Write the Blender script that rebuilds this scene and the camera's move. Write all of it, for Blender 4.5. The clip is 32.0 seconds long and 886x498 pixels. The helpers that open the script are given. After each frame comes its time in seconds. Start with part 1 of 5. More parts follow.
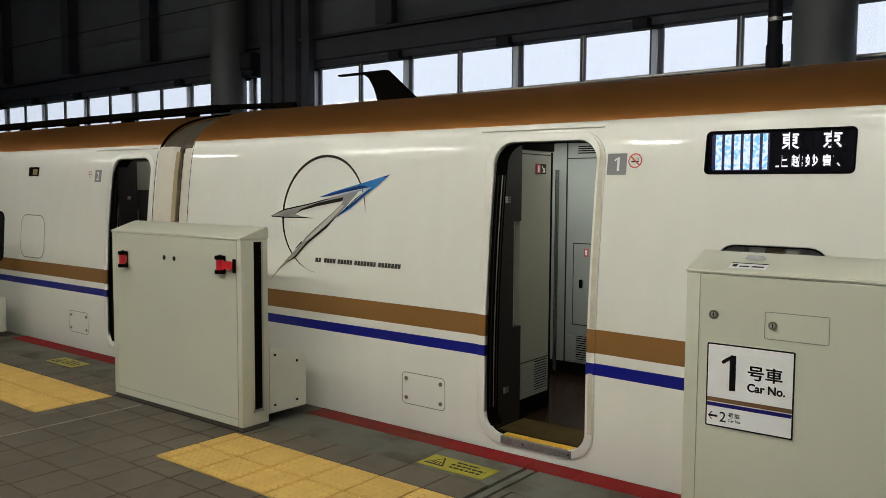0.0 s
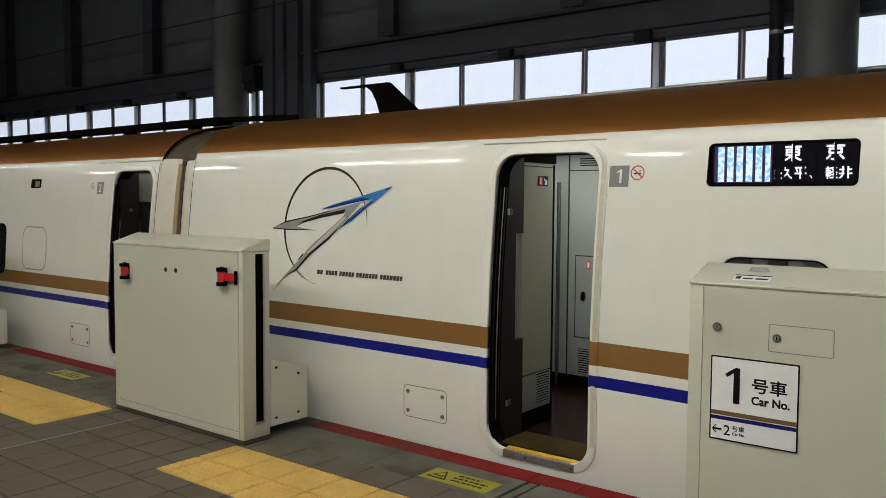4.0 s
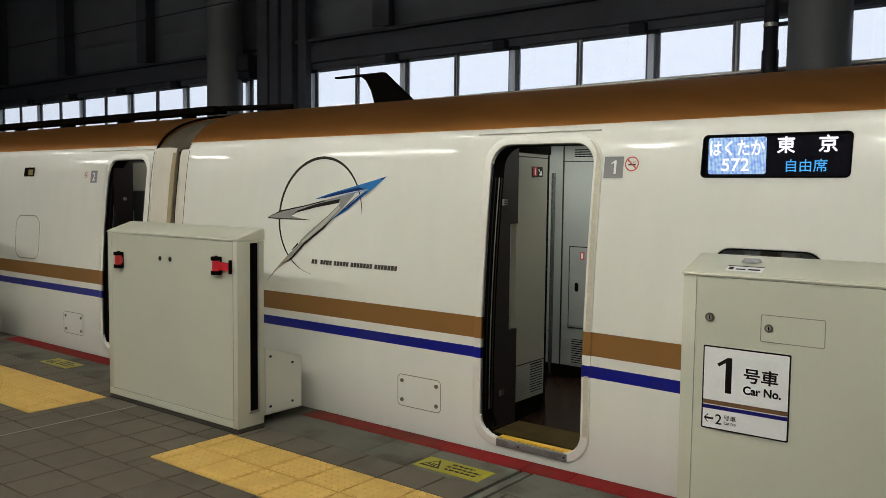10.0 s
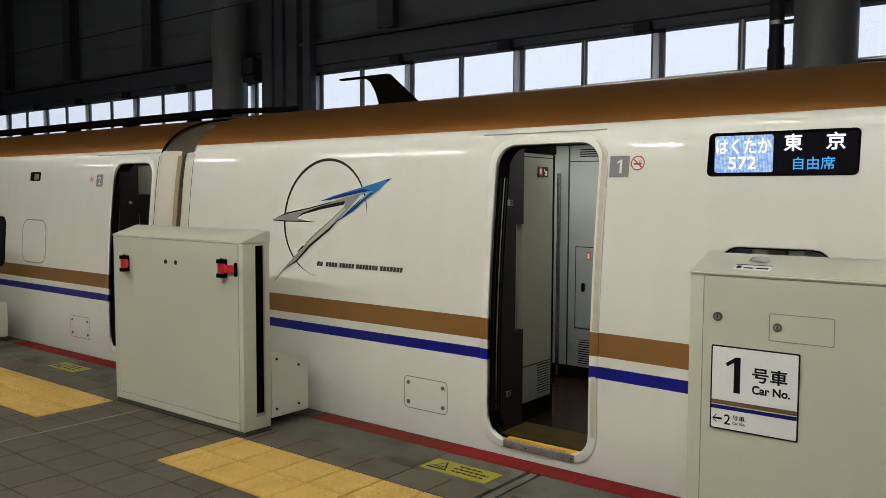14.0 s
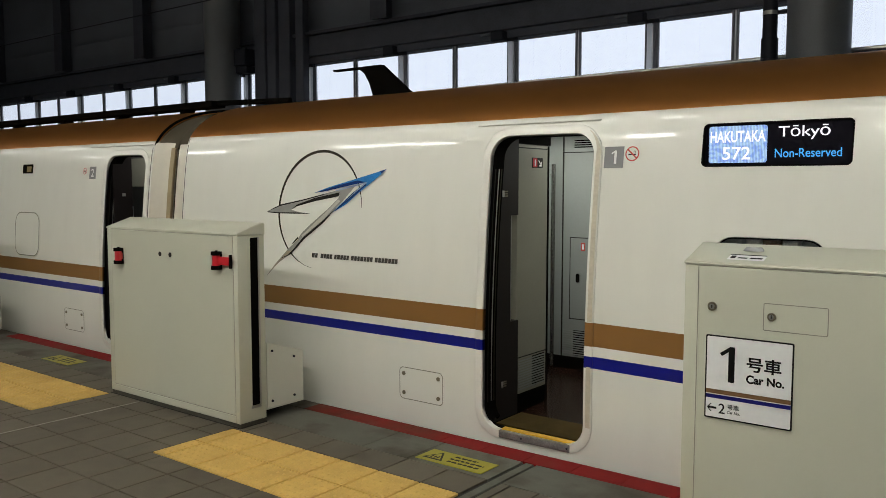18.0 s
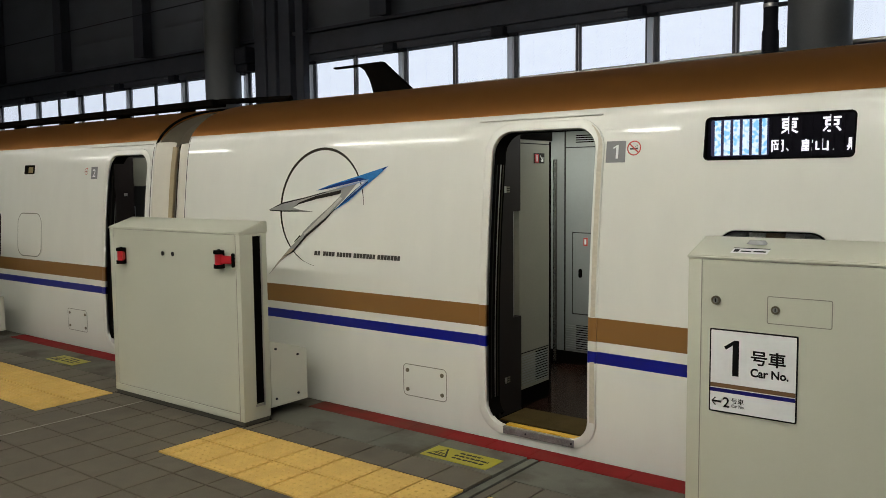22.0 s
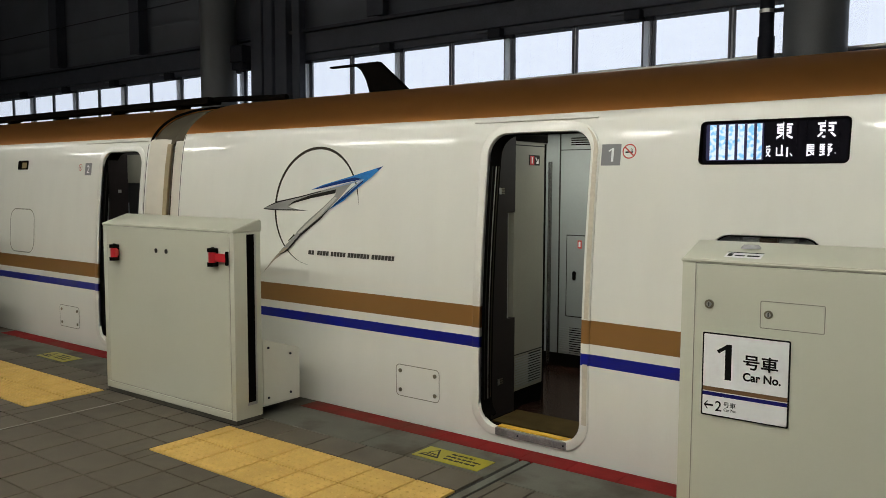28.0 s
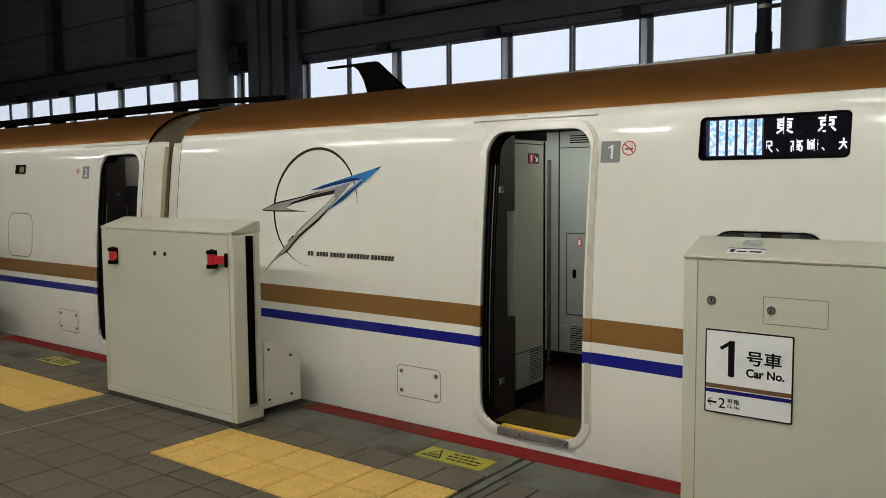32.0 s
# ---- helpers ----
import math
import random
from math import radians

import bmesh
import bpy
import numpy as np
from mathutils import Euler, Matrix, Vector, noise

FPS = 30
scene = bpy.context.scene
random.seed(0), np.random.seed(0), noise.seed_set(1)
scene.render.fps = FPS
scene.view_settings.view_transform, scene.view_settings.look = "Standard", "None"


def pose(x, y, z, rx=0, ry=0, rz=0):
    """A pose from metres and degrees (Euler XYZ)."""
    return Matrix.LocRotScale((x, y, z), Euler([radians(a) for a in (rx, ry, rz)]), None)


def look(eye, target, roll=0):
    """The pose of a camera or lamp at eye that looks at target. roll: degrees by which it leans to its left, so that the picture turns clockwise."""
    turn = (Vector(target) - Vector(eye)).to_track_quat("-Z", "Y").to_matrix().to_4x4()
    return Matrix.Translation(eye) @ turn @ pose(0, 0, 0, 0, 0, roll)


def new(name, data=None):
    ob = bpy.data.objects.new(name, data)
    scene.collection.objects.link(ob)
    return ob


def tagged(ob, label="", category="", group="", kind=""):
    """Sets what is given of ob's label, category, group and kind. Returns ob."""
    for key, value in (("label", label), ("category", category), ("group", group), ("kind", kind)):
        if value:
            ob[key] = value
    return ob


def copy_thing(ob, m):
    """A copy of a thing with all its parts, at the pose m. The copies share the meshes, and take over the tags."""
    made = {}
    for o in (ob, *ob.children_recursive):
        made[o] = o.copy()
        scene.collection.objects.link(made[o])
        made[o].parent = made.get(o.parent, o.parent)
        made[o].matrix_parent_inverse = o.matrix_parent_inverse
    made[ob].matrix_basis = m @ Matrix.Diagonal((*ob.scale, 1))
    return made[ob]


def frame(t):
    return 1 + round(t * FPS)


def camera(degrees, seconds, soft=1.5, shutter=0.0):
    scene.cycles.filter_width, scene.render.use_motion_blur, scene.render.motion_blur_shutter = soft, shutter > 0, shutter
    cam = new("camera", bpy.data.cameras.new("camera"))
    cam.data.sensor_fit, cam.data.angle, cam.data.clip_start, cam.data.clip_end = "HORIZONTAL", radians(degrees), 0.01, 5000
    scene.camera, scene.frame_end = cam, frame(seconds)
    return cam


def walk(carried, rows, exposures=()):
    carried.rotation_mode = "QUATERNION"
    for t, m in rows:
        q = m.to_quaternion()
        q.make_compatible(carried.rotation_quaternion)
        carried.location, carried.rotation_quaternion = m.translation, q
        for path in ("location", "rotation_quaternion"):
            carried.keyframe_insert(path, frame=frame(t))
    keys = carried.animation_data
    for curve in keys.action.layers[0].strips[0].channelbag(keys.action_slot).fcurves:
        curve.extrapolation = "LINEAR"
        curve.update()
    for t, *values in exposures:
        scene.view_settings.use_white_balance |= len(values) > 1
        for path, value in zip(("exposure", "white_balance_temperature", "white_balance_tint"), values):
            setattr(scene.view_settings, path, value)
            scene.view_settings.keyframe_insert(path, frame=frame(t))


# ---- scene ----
cam = camera(56.9, 32.0, soft=0.8)
PATH = [
    (0, (3.969, -3.071, 1.636), (2.7425, -1.4983, 1.4867), 0.34),
    (0.5, (3.968, -3.074, 1.637), (2.7423, -1.5004, 1.4880), 0.12),
    (1, (3.970, -3.072, 1.636), (2.7417, -1.5002, 1.4926), 0.15),
    (1.5, (3.968, -3.075, 1.636), (2.7386, -1.5025, 1.5043), 0.24),
    (2, (3.970, -3.074, 1.635), (2.7398, -1.5021, 1.5104), 0.28),
    (2.5, (3.965, -3.073, 1.635), (2.7339, -1.5012, 1.5129), 0.33),
    (3, (3.962, -3.069, 1.634), (2.7296, -1.4985, 1.5147), 0.34),
    (3.5, (3.960, -3.065, 1.633), (2.7258, -1.4953, 1.5153), 0.41),
    (5.5, (3.961, -3.078, 1.631), (2.7512, -1.4910, 1.5042), 0.22),
    (6, (3.964, -3.081, 1.632), (2.7534, -1.4947, 1.5025), 0.26),
    (6.5, (3.963, -3.080, 1.631), (2.7511, -1.4940, 1.5008), 0.33),
    (7, (3.962, -3.078, 1.628), (2.7483, -1.4933, 1.4970), 0.39),
    (7.5, (3.960, -3.072, 1.627), (2.7451, -1.4891, 1.4953), 0.41),
    (8, (3.958, -3.076, 1.630), (2.7429, -1.4931, 1.4959), 0.47),
    (8.5, (3.960, -3.075, 1.626), (2.7447, -1.4919, 1.4913), 0.57),
    (9, (3.965, -3.069, 1.621), (2.7469, -1.4885, 1.4865), 0.59),
    (9.5, (3.963, -3.073, 1.624), (2.7446, -1.4926, 1.4863), 0.64),
    (10, (3.964, -3.080, 1.626), (2.7468, -1.4996, 1.4859), 0.68),
    (10.5, (3.958, -3.088, 1.624), (2.7406, -1.5079, 1.4845), 0.80),
    (11, (3.952, -3.081, 1.624), (2.7237, -1.5084, 1.4829), 0.83),
    (11.5, (3.949, -3.072, 1.626), (2.7171, -1.5028, 1.4891), 0.88),
    (12, (3.956, -3.065, 1.628), (2.7224, -1.4955, 1.5025), 0.89),
    (12.5, (3.957, -3.064, 1.624), (2.7260, -1.4929, 1.5022), 0.41),
    (13, (3.954, -3.065, 1.623), (2.7225, -1.4942, 1.4996), 0.42),
    (13.5, (3.957, -3.063, 1.621), (2.7254, -1.4924, 1.4955), 0.36),
    (14, (3.957, -3.064, 1.621), (2.7275, -1.4926, 1.4849), 0.23),
    (14.5, (3.954, -3.074, 1.624), (2.7305, -1.4983, 1.4815), 0.32),
    (16.5, (3.951, -3.071, 1.622), (2.7357, -1.4898, 1.4693), -0.13),
    (17, (3.950, -3.067, 1.617), (2.7342, -1.4869, 1.4641), -0.04),
    (17.5, (3.951, -3.072, 1.619), (2.7351, -1.4911, 1.4639), 0.05),
    (18, (3.954, -3.071, 1.621), (2.7373, -1.4918, 1.4637), 0.05),
    (18.5, (3.956, -3.069, 1.621), (2.7381, -1.4904, 1.4623), -0.09),
    (19, (3.949, -3.071, 1.622), (2.7321, -1.4916, 1.4612), -0.07),
    (19.5, (3.948, -3.068, 1.622), (2.7289, -1.4901, 1.4609), -0.02),
    (20, (3.952, -3.064, 1.619), (2.7307, -1.4881, 1.4572), -0.53),
    (20.5, (3.951, -3.067, 1.618), (2.7322, -1.4897, 1.4551), -0.71),
    (21, (3.948, -3.068, 1.621), (2.7293, -1.4902, 1.4556), -0.63),
    (21.5, (3.945, -3.074, 1.621), (2.7266, -1.4964, 1.4549), -0.58),
    (22, (3.950, -3.071, 1.621), (2.7295, -1.4948, 1.4550), -0.56),
    (22.5, (3.955, -3.075, 1.619), (2.7338, -1.4996, 1.4573), -0.46),
    (23, (3.953, -3.075, 1.622), (2.7329, -1.4983, 1.4623), -0.42),
    (23.5, (3.953, -3.076, 1.621), (2.7322, -1.4989, 1.4652), -0.35),
    (24, (3.952, -3.077, 1.620), (2.7304, -1.5006, 1.4665), -0.30),
    (24.5, (3.952, -3.076, 1.622), (2.7298, -1.5004, 1.4674), -0.26),
    (25, (3.949, -3.073, 1.620), (2.7291, -1.4965, 1.4643), -0.18),
    (25.5, (3.945, -3.072, 1.616), (2.7274, -1.4928, 1.4602), -0.11),
    (27.5, (3.946, -3.068, 1.617), (2.7349, -1.4841, 1.4560), 0.10),
    (28, (3.947, -3.072, 1.619), (2.7386, -1.4869, 1.4556), 0.19),
    (28.5, (3.956, -3.072, 1.620), (2.7483, -1.4863, 1.4563), 0.23),
    (29, (3.958, -3.069, 1.620), (2.7523, -1.4813, 1.4583), 0.30),
    (29.5, (3.957, -3.072, 1.620), (2.7554, -1.4817, 1.4608), 0.36),
    (30, (3.958, -3.067, 1.619), (2.7600, -1.4729, 1.4603), 0.28),
    (30.5, (3.952, -3.069, 1.618), (2.7564, -1.4733, 1.4587), -0.56),
    (31, (3.941, -3.069, 1.617), (2.7428, -1.4762, 1.4558), -0.54),
    (31.5, (3.937, -3.066, 1.617), (2.7337, -1.4767, 1.4540), -0.48),
    (32, (3.931, -3.061, 1.614), (2.7246, -1.4741, 1.4504), -0.45),
]
walk(cam, [(t, look(e, a, r)) for t, e, a, r in PATH])

# ---------------------------------------------------------------- world and light
world = bpy.data.worlds.new("world")
scene.world = world
world.use_nodes = True
wn = world.node_tree
sky = wn.nodes.new("ShaderNodeTexSky")
sky.sky_type = 'NISHITA'
sky.sun_disc = False
sky.sun_elevation = radians(35)
sky.sun_rotation = radians(200)
sky.air_density = 1.0
sky.dust_density = 4.0
wn.nodes["Background"].inputs["Strength"].default_value = 0.10
wn.links.new(sky.outputs[0], wn.nodes["Background"].inputs["Color"])
scene.view_settings.exposure = 0.0


# ---------------------------------------------------------------- materials
def mat(name, color, rough=0.5, metal=0.0, var=0.08, scale=6.0, bump=0.0, fine=60.0, coat=0.0, spec=0.5, obj_var=0.0, stain=None, ground=False, along=None):
    """A Principled material with colour variation at two scales and fine relief."""
    m = bpy.data.materials.new(name)
    m.use_nodes = True
    nt = m.node_tree
    b = nt.nodes["Principled BSDF"]
    b.inputs["Roughness"].default_value = rough
    b.inputs["Metallic"].default_value = metal
    b.inputs["Coat Weight"].default_value = coat
    b.inputs["Coat Roughness"].default_value = 0.06
    b.inputs["Specular IOR Level"].default_value = spec
    tc = nt.nodes.new("ShaderNodeTexCoord")
    n1 = nt.nodes.new("ShaderNodeTexNoise")
    n1.inputs["Scale"].default_value = scale
    n1.inputs["Detail"].default_value = 6.0
    n2 = nt.nodes.new("ShaderNodeTexNoise")
    n2.inputs["Scale"].default_value = fine
    n2.inputs["Detail"].default_value = 4.0
    where = tc.outputs["Object"]
    if ground:
        where = nt.nodes.new("ShaderNodeNewGeometry").outputs["Position"]
    nt.links.new(where, n1.inputs["Vector"])
    nt.links.new(where, n2.inputs["Vector"])
    add = nt.nodes.new("ShaderNodeMath")
    add.operation = 'ADD'
    nt.links.new(n1.outputs["Fac"], add.inputs[0])
    nt.links.new(n2.outputs["Fac"], add.inputs[1])
    src = add.outputs[0]
    if obj_var:
        oi = nt.nodes.new("ShaderNodeObjectInfo")
        mul = nt.nodes.new("ShaderNodeMath")
        mul.operation = 'MULTIPLY_ADD'
        mul.inputs[1].default_value = obj_var
        nt.links.new(oi.outputs["Random"], mul.inputs[0])
        nt.links.new(src, mul.inputs[2])
        src = mul.outputs[0]
    mr = nt.nodes.new("ShaderNodeMapRange")
    mr.inputs["From Min"].default_value = 0.6
    mr.inputs["From Max"].default_value = 1.4 + obj_var
    mr.inputs["To Min"].default_value = 1.0 - var
    mr.inputs["To Max"].default_value = 1.0 + var
    nt.links.new(src, mr.inputs["Value"])
    mx = nt.nodes.new("ShaderNodeVectorMath")
    mx.operation = 'SCALE'
    mx.inputs[0].default_value = color
    nt.links.new(mr.outputs[0], mx.inputs["Scale"])
    paint = mx.outputs[0]
    if stain:
        # dirt in uneven patches
        dirt, size, low, high = stain
        n3 = nt.nodes.new("ShaderNodeTexNoise")
        n3.inputs["Scale"].default_value = size
        n3.inputs["Detail"].default_value = 7.0
        nt.links.new(where, n3.inputs["Vector"])
        fac = n3.outputs["Fac"]
        if along:
            sx = nt.nodes.new("ShaderNodeSeparateXYZ")
            nt.links.new(where, sx.inputs[0])
            off = nt.nodes.new("ShaderNodeMath")
            off.inputs[1].default_value = -along[0]
            nt.links.new(sx.outputs["X"], off.inputs[0])
            far = nt.nodes.new("ShaderNodeMath")
            far.operation = 'ABSOLUTE'
            nt.links.new(off.outputs[0], far.inputs[0])
            wear = nt.nodes.new("ShaderNodeMapRange")
            wear.inputs["From Max"].default_value = along[1]
            wear.inputs["To Min"].default_value, wear.inputs["To Max"].default_value = 0.25, 0.0
            nt.links.new(far.outputs[0], wear.inputs["Value"])
            plus = nt.nodes.new("ShaderNodeMath")
            nt.links.new(wear.outputs[0], plus.inputs[0])
            nt.links.new(fac, plus.inputs[1])
            fac = plus.outputs[0]
        step = nt.nodes.new("ShaderNodeMapRange")
        step.inputs["From Min"].default_value, step.inputs["From Max"].default_value = low, high
        step.inputs["To Max"].default_value = 0.85
        nt.links.new(fac, step.inputs["Value"])
        mix = nt.nodes.new("ShaderNodeMix")
        mix.data_type = 'RGBA'
        mix.inputs["B"].default_value = (*dirt, 1)
        nt.links.new(step.outputs[0], mix.inputs["Factor"])
        nt.links.new(paint, mix.inputs["A"])
        paint = mix.outputs["Result"]
    nt.links.new(paint, b.inputs["Base Color"])
    if bump:
        bp = nt.nodes.new("ShaderNodeBump")
        bp.inputs["Strength"].default_value = bump
        bp.inputs["Distance"].default_value = 0.002
        nt.links.new(n2.outputs["Fac"], bp.inputs["Height"])
        nt.links.new(bp.outputs[0], b.inputs["Normal"])
    return m


def glow(name, color, strength):
    m = bpy.data.materials.new(name)
    m.use_nodes = True
    b = m.node_tree.nodes["Principled BSDF"]
    b.inputs["Base Color"].default_value = (0.02, 0.02, 0.02, 1)
    b.inputs["Emission Color"].default_value = (*color, 1)
    b.inputs["Emission Strength"].default_value = strength
    return m


# stripe limits of the livery, by height
BROWN_TOP, BROWN_LOW, BLUE_TOP, BLUE_LOW, ROOF_LOW = 0.827, 0.685, 0.634, 0.563, 2.027


def livery():
    """White car paint with the bronze roof and the bronze and blue waist bands, by height."""
    m = bpy.data.materials.new("car_livery")
    m.use_nodes = True
    nt = m.node_tree
    b = nt.nodes["Principled BSDF"]
    b.inputs["Roughness"].default_value = 0.28
    b.inputs["Coat Weight"].default_value = 0.6
    b.inputs["Coat Roughness"].default_value = 0.055
    geo = nt.nodes.new("ShaderNodeTexCoord")
    sep = nt.nodes.new("ShaderNodeSeparateXYZ")
    nt.links.new(geo.outputs["Object"], sep.inputs[0])
    # the bands spread slightly from the roof line on their way to the nose
    pos = nt.nodes.new("ShaderNodeSeparateXYZ")
    nt.links.new(nt.nodes.new("ShaderNodeNewGeometry").outputs["Position"], pos.inputs[0])
    spread = nt.nodes.new("ShaderNodeMapRange")
    spread.inputs["From Min"].default_value, spread.inputs["From Max"].default_value = 1.0, 3.3
    spread.inputs["To Min"].default_value, spread.inputs["To Max"].default_value = 1.0, 0.970
    nt.links.new(pos.outputs["X"], spread.inputs["Value"])
    above = nt.nodes.new("ShaderNodeMath")
    above.inputs[1].default_value = -2.63
    nt.links.new(sep.outputs["Z"], above.inputs[0])
    tall = nt.nodes.new("ShaderNodeMath")
    tall.operation = 'MULTIPLY_ADD'
    tall.inputs[2].default_value = 2.63
    nt.links.new(above.outputs[0], tall.inputs[0])
    nt.links.new(spread.outputs[0], tall.inputs[1])
    mr = nt.nodes.new("ShaderNodeMapRange")
    # the cars' own zero lies one metre below the platform
    mr.inputs["From Min"].default_value = 1.0
    mr.inputs["From Max"].default_value = 3.5
    gold = nt.nodes.new("ShaderNodeMath")
    gold.operation = 'GREATER_THAN'
    gold.inputs[1].default_value = 1.0 + ROOF_LOW
    nt.links.new(tall.outputs[0], gold.inputs[0])
    half = nt.nodes.new("ShaderNodeMath")
    half.operation = 'MULTIPLY'
    half.inputs[1].default_value = 0.89
    nt.links.new(gold.outputs[0], half.inputs[0])
    nt.links.new(half.outputs[0], b.inputs["Metallic"])
    # the bronze roof is duller than the lacquered side
    for socket, low, high in (("Coat Weight", 0.6, 0.0), ("Roughness", 0.28, 0.31), ("Specular IOR Level", 0.5, 0.2)):
        dull = nt.nodes.new("ShaderNodeMapRange")
        dull.inputs["To Min"].default_value, dull.inputs["To Max"].default_value = low, high
        nt.links.new(gold.outputs[0], dull.inputs["Value"])
        nt.links.new(dull.outputs[0], b.inputs[socket])
    nt.links.new(tall.outputs[0], mr.inputs["Value"])
    cr = nt.nodes.new("ShaderNodeValToRGB")
    cr.color_ramp.interpolation = 'CONSTANT'
    white, bronze, blue, roof = (0.792, 0.790, 0.722, 1), (0.255, 0.125, 0.034, 1), (0.0005, 0.004, 0.225, 1), (0.80, 0.345, 0.098, 1)
    e = cr.color_ramp.elements
    e[0].position, e[0].color = 0.0, white
    e[1].position, e[1].color = BLUE_LOW / 2.5, blue
    for z, c in ((BLUE_TOP, white), (BROWN_LOW, bronze), (BROWN_TOP, white), (ROOF_LOW, roof)):
        k = e.new(z / 2.5)
        k.color = c
    nt.links.new(mr.outputs[0], cr.inputs[0])
    # faint grime, stronger low on the body, as streaks
    tc = nt.nodes.new("ShaderNodeTexCoord")
    mp = nt.nodes.new("ShaderNodeMapping")
    mp.inputs["Scale"].default_value = (3.0, 3.0, 0.7)
    nt.links.new(tc.outputs["Object"], mp.inputs[0])
    n = nt.nodes.new("ShaderNodeTexNoise")
    n.inputs["Scale"].default_value = 2.5
    n.inputs["Detail"].default_value = 8.0
    nt.links.new(mp.outputs[0], n.inputs["Vector"])
    mr2 = nt.nodes.new("ShaderNodeMapRange")
    mr2.inputs["From Min"].default_value, mr2.inputs["From Max"].default_value = 0.3, 0.75
    mr2.inputs["To Min"].default_value, mr2.inputs["To Max"].default_value = 1.01, 0.975
    nt.links.new(n.outputs["Fac"], mr2.inputs["Value"])
    sc = nt.nodes.new("ShaderNodeVectorMath")
    sc.operation = 'SCALE'
    nt.links.new(cr.outputs[0], sc.inputs[0])
    nt.links.new(mr2.outputs[0], sc.inputs["Scale"])
    nt.links.new(sc.outputs[0], b.inputs["Base Color"])
    # panel waviness
    n3 = nt.nodes.new("ShaderNodeTexNoise")
    n3.inputs["Scale"].default_value = 1.6
    nt.links.new(tc.outputs["Object"], n3.inputs["Vector"])
    bp = nt.nodes.new("ShaderNodeBump")
    bp.inputs["Strength"].default_value = 0.16
    bp.inputs["Distance"].default_value = 0.01
    nt.links.new(n3.outputs["Fac"], bp.inputs["Height"])
    nt.links.new(bp.outputs[0], b.inputs["Normal"])
    return m


M_CAR = livery()
M_CREAM = mat("cream_rim_paint", (0.70, 0.685, 0.62), 0.3, var=0.04, coat=0.3)
# tan that paints in the shading at the hood's end
M_HOOD_SHADE = mat("tan_hood_shade", (0.36, 0.29, 0.18), 0.6, var=0.12, spec=0.2)
M_HOOD = mat("cream_hood_rubber", (0.67, 0.635, 0.54), 0.45, var=0.03, fine=12.0)
# rim's worn tan, with the shade of its outer flank in the colour
M_JAMB = mat("worn_shaded_edge", (0.58, 0.53, 0.42), 0.5, var=0.14, scale=14.0)
M_HOODROOF = mat("grey_hood_fabric", (0.092, 0.078, 0.054), 0.7, var=0.12, spec=0.1)
M_GATE = mat("gate_paint", (0.548, 0.552, 0.448), 0.42, var=0.04, scale=2.0, bump=0.06, fine=300.0)
M_GATE2 = mat("gate_end_paint", (0.60, 0.60, 0.515), 0.42, var=0.04, scale=2.0, bump=0.06, fine=300.0)
M_SEAM = mat("soft_grey_seam", (0.24, 0.23, 0.19), 0.6, var=0.1)
M_POCKET = mat("black_pocket_paint", (0.016, 0.0125, 0.012), 0.55, var=0.15, spec=0.2)
M_BLACK = mat("black_rubber", (0.004, 0.0035, 0.003), 0.8, var=0.2, spec=0.012)
M_DARK = mat("dark_steel", (0.018, 0.020, 0.028), 0.55, var=0.25, spec=0.15)
M_STEEL = mat("brushed_steel", (0.42, 0.42, 0.40), 0.32, metal=0.9, var=0.15, fine=120.0)
M_RAIL = mat("dark_polished_rail", (0.22, 0.22, 0.21), 0.25, metal=0.9, var=0.1)
M_GREY = mat("grey_plate", (0.22, 0.22, 0.225), 0.5, var=0.03)
M_WHITE = mat("white_print", (0.80, 0.80, 0.80), 0.5, var=0.03)
M_INK = mat("black_print", (0.006, 0.006, 0.006), 0.5, var=0.05, spec=0.12)
M_LEDPANEL = mat("dark_led_panel", (0.0035, 0.003, 0.007), 0.5, var=0.1, fine=300.0, spec=0.08)
M_LOCK = mat("worn_lock_metal", (0.20, 0.18, 0.13), 0.35, metal=0.7, var=0.2)
M_LENS = mat("milky_lens", (0.42, 0.42, 0.43), 0.18, var=0.25, scale=40.0, coat=0.5)
M_RED = mat("red_plastic", (0.55, 0.02, 0.03), 0.35, var=0.1)
M_REDINK = mat("red_print", (0.55, 0.06, 0.05), 0.5, var=0.05)
M_BRONZE = mat("bronze_print", (0.17, 0.09, 0.035), 0.5, var=0.05)
M_NAVY = mat("navy_print", (0.010, 0.010, 0.15), 0.5, var=0.05, spec=0.2)
M_EMB_GREY = mat("emblem_silver", (0.30, 0.295, 0.275), 0.35, metal=0.15, var=0.22, scale=3.0, fine=8.0)
M_EMB_DARK = mat("emblem_charcoal", (0.018, 0.016, 0.014), 0.5, var=0.3, scale=5.0, spec=0.12)
M_EMB_LINE = mat("emblem_line", (0.028, 0.023, 0.014), 0.5, var=0.4, scale=4.0, spec=0.12)
M_LETTER = mat("grey_lettering", (0.075, 0.070, 0.062), 0.5, var=0.3, scale=30.0, spec=0.12)
M_EMB_NAVY = mat("emblem_navy", (0.004, 0.035, 0.17), 0.4, var=0.3, scale=6.0, spec=0.2)
M_EMB_TAN = mat("emblem_tan", (0.36, 0.30, 0.215), 0.35, var=0.2, scale=8.0)
M_EMB_LIGHT = mat("emblem_light", (0.52, 0.505, 0.45), 0.35, var=0.15)
M_EMB_PALE = mat("emblem_pale_blue", (0.30, 0.40, 0.55), 0.4, var=0.1)
M_EMB_BLUE = mat("emblem_blue", (0.006, 0.185, 0.52), 0.35, var=0.25, scale=6.0)
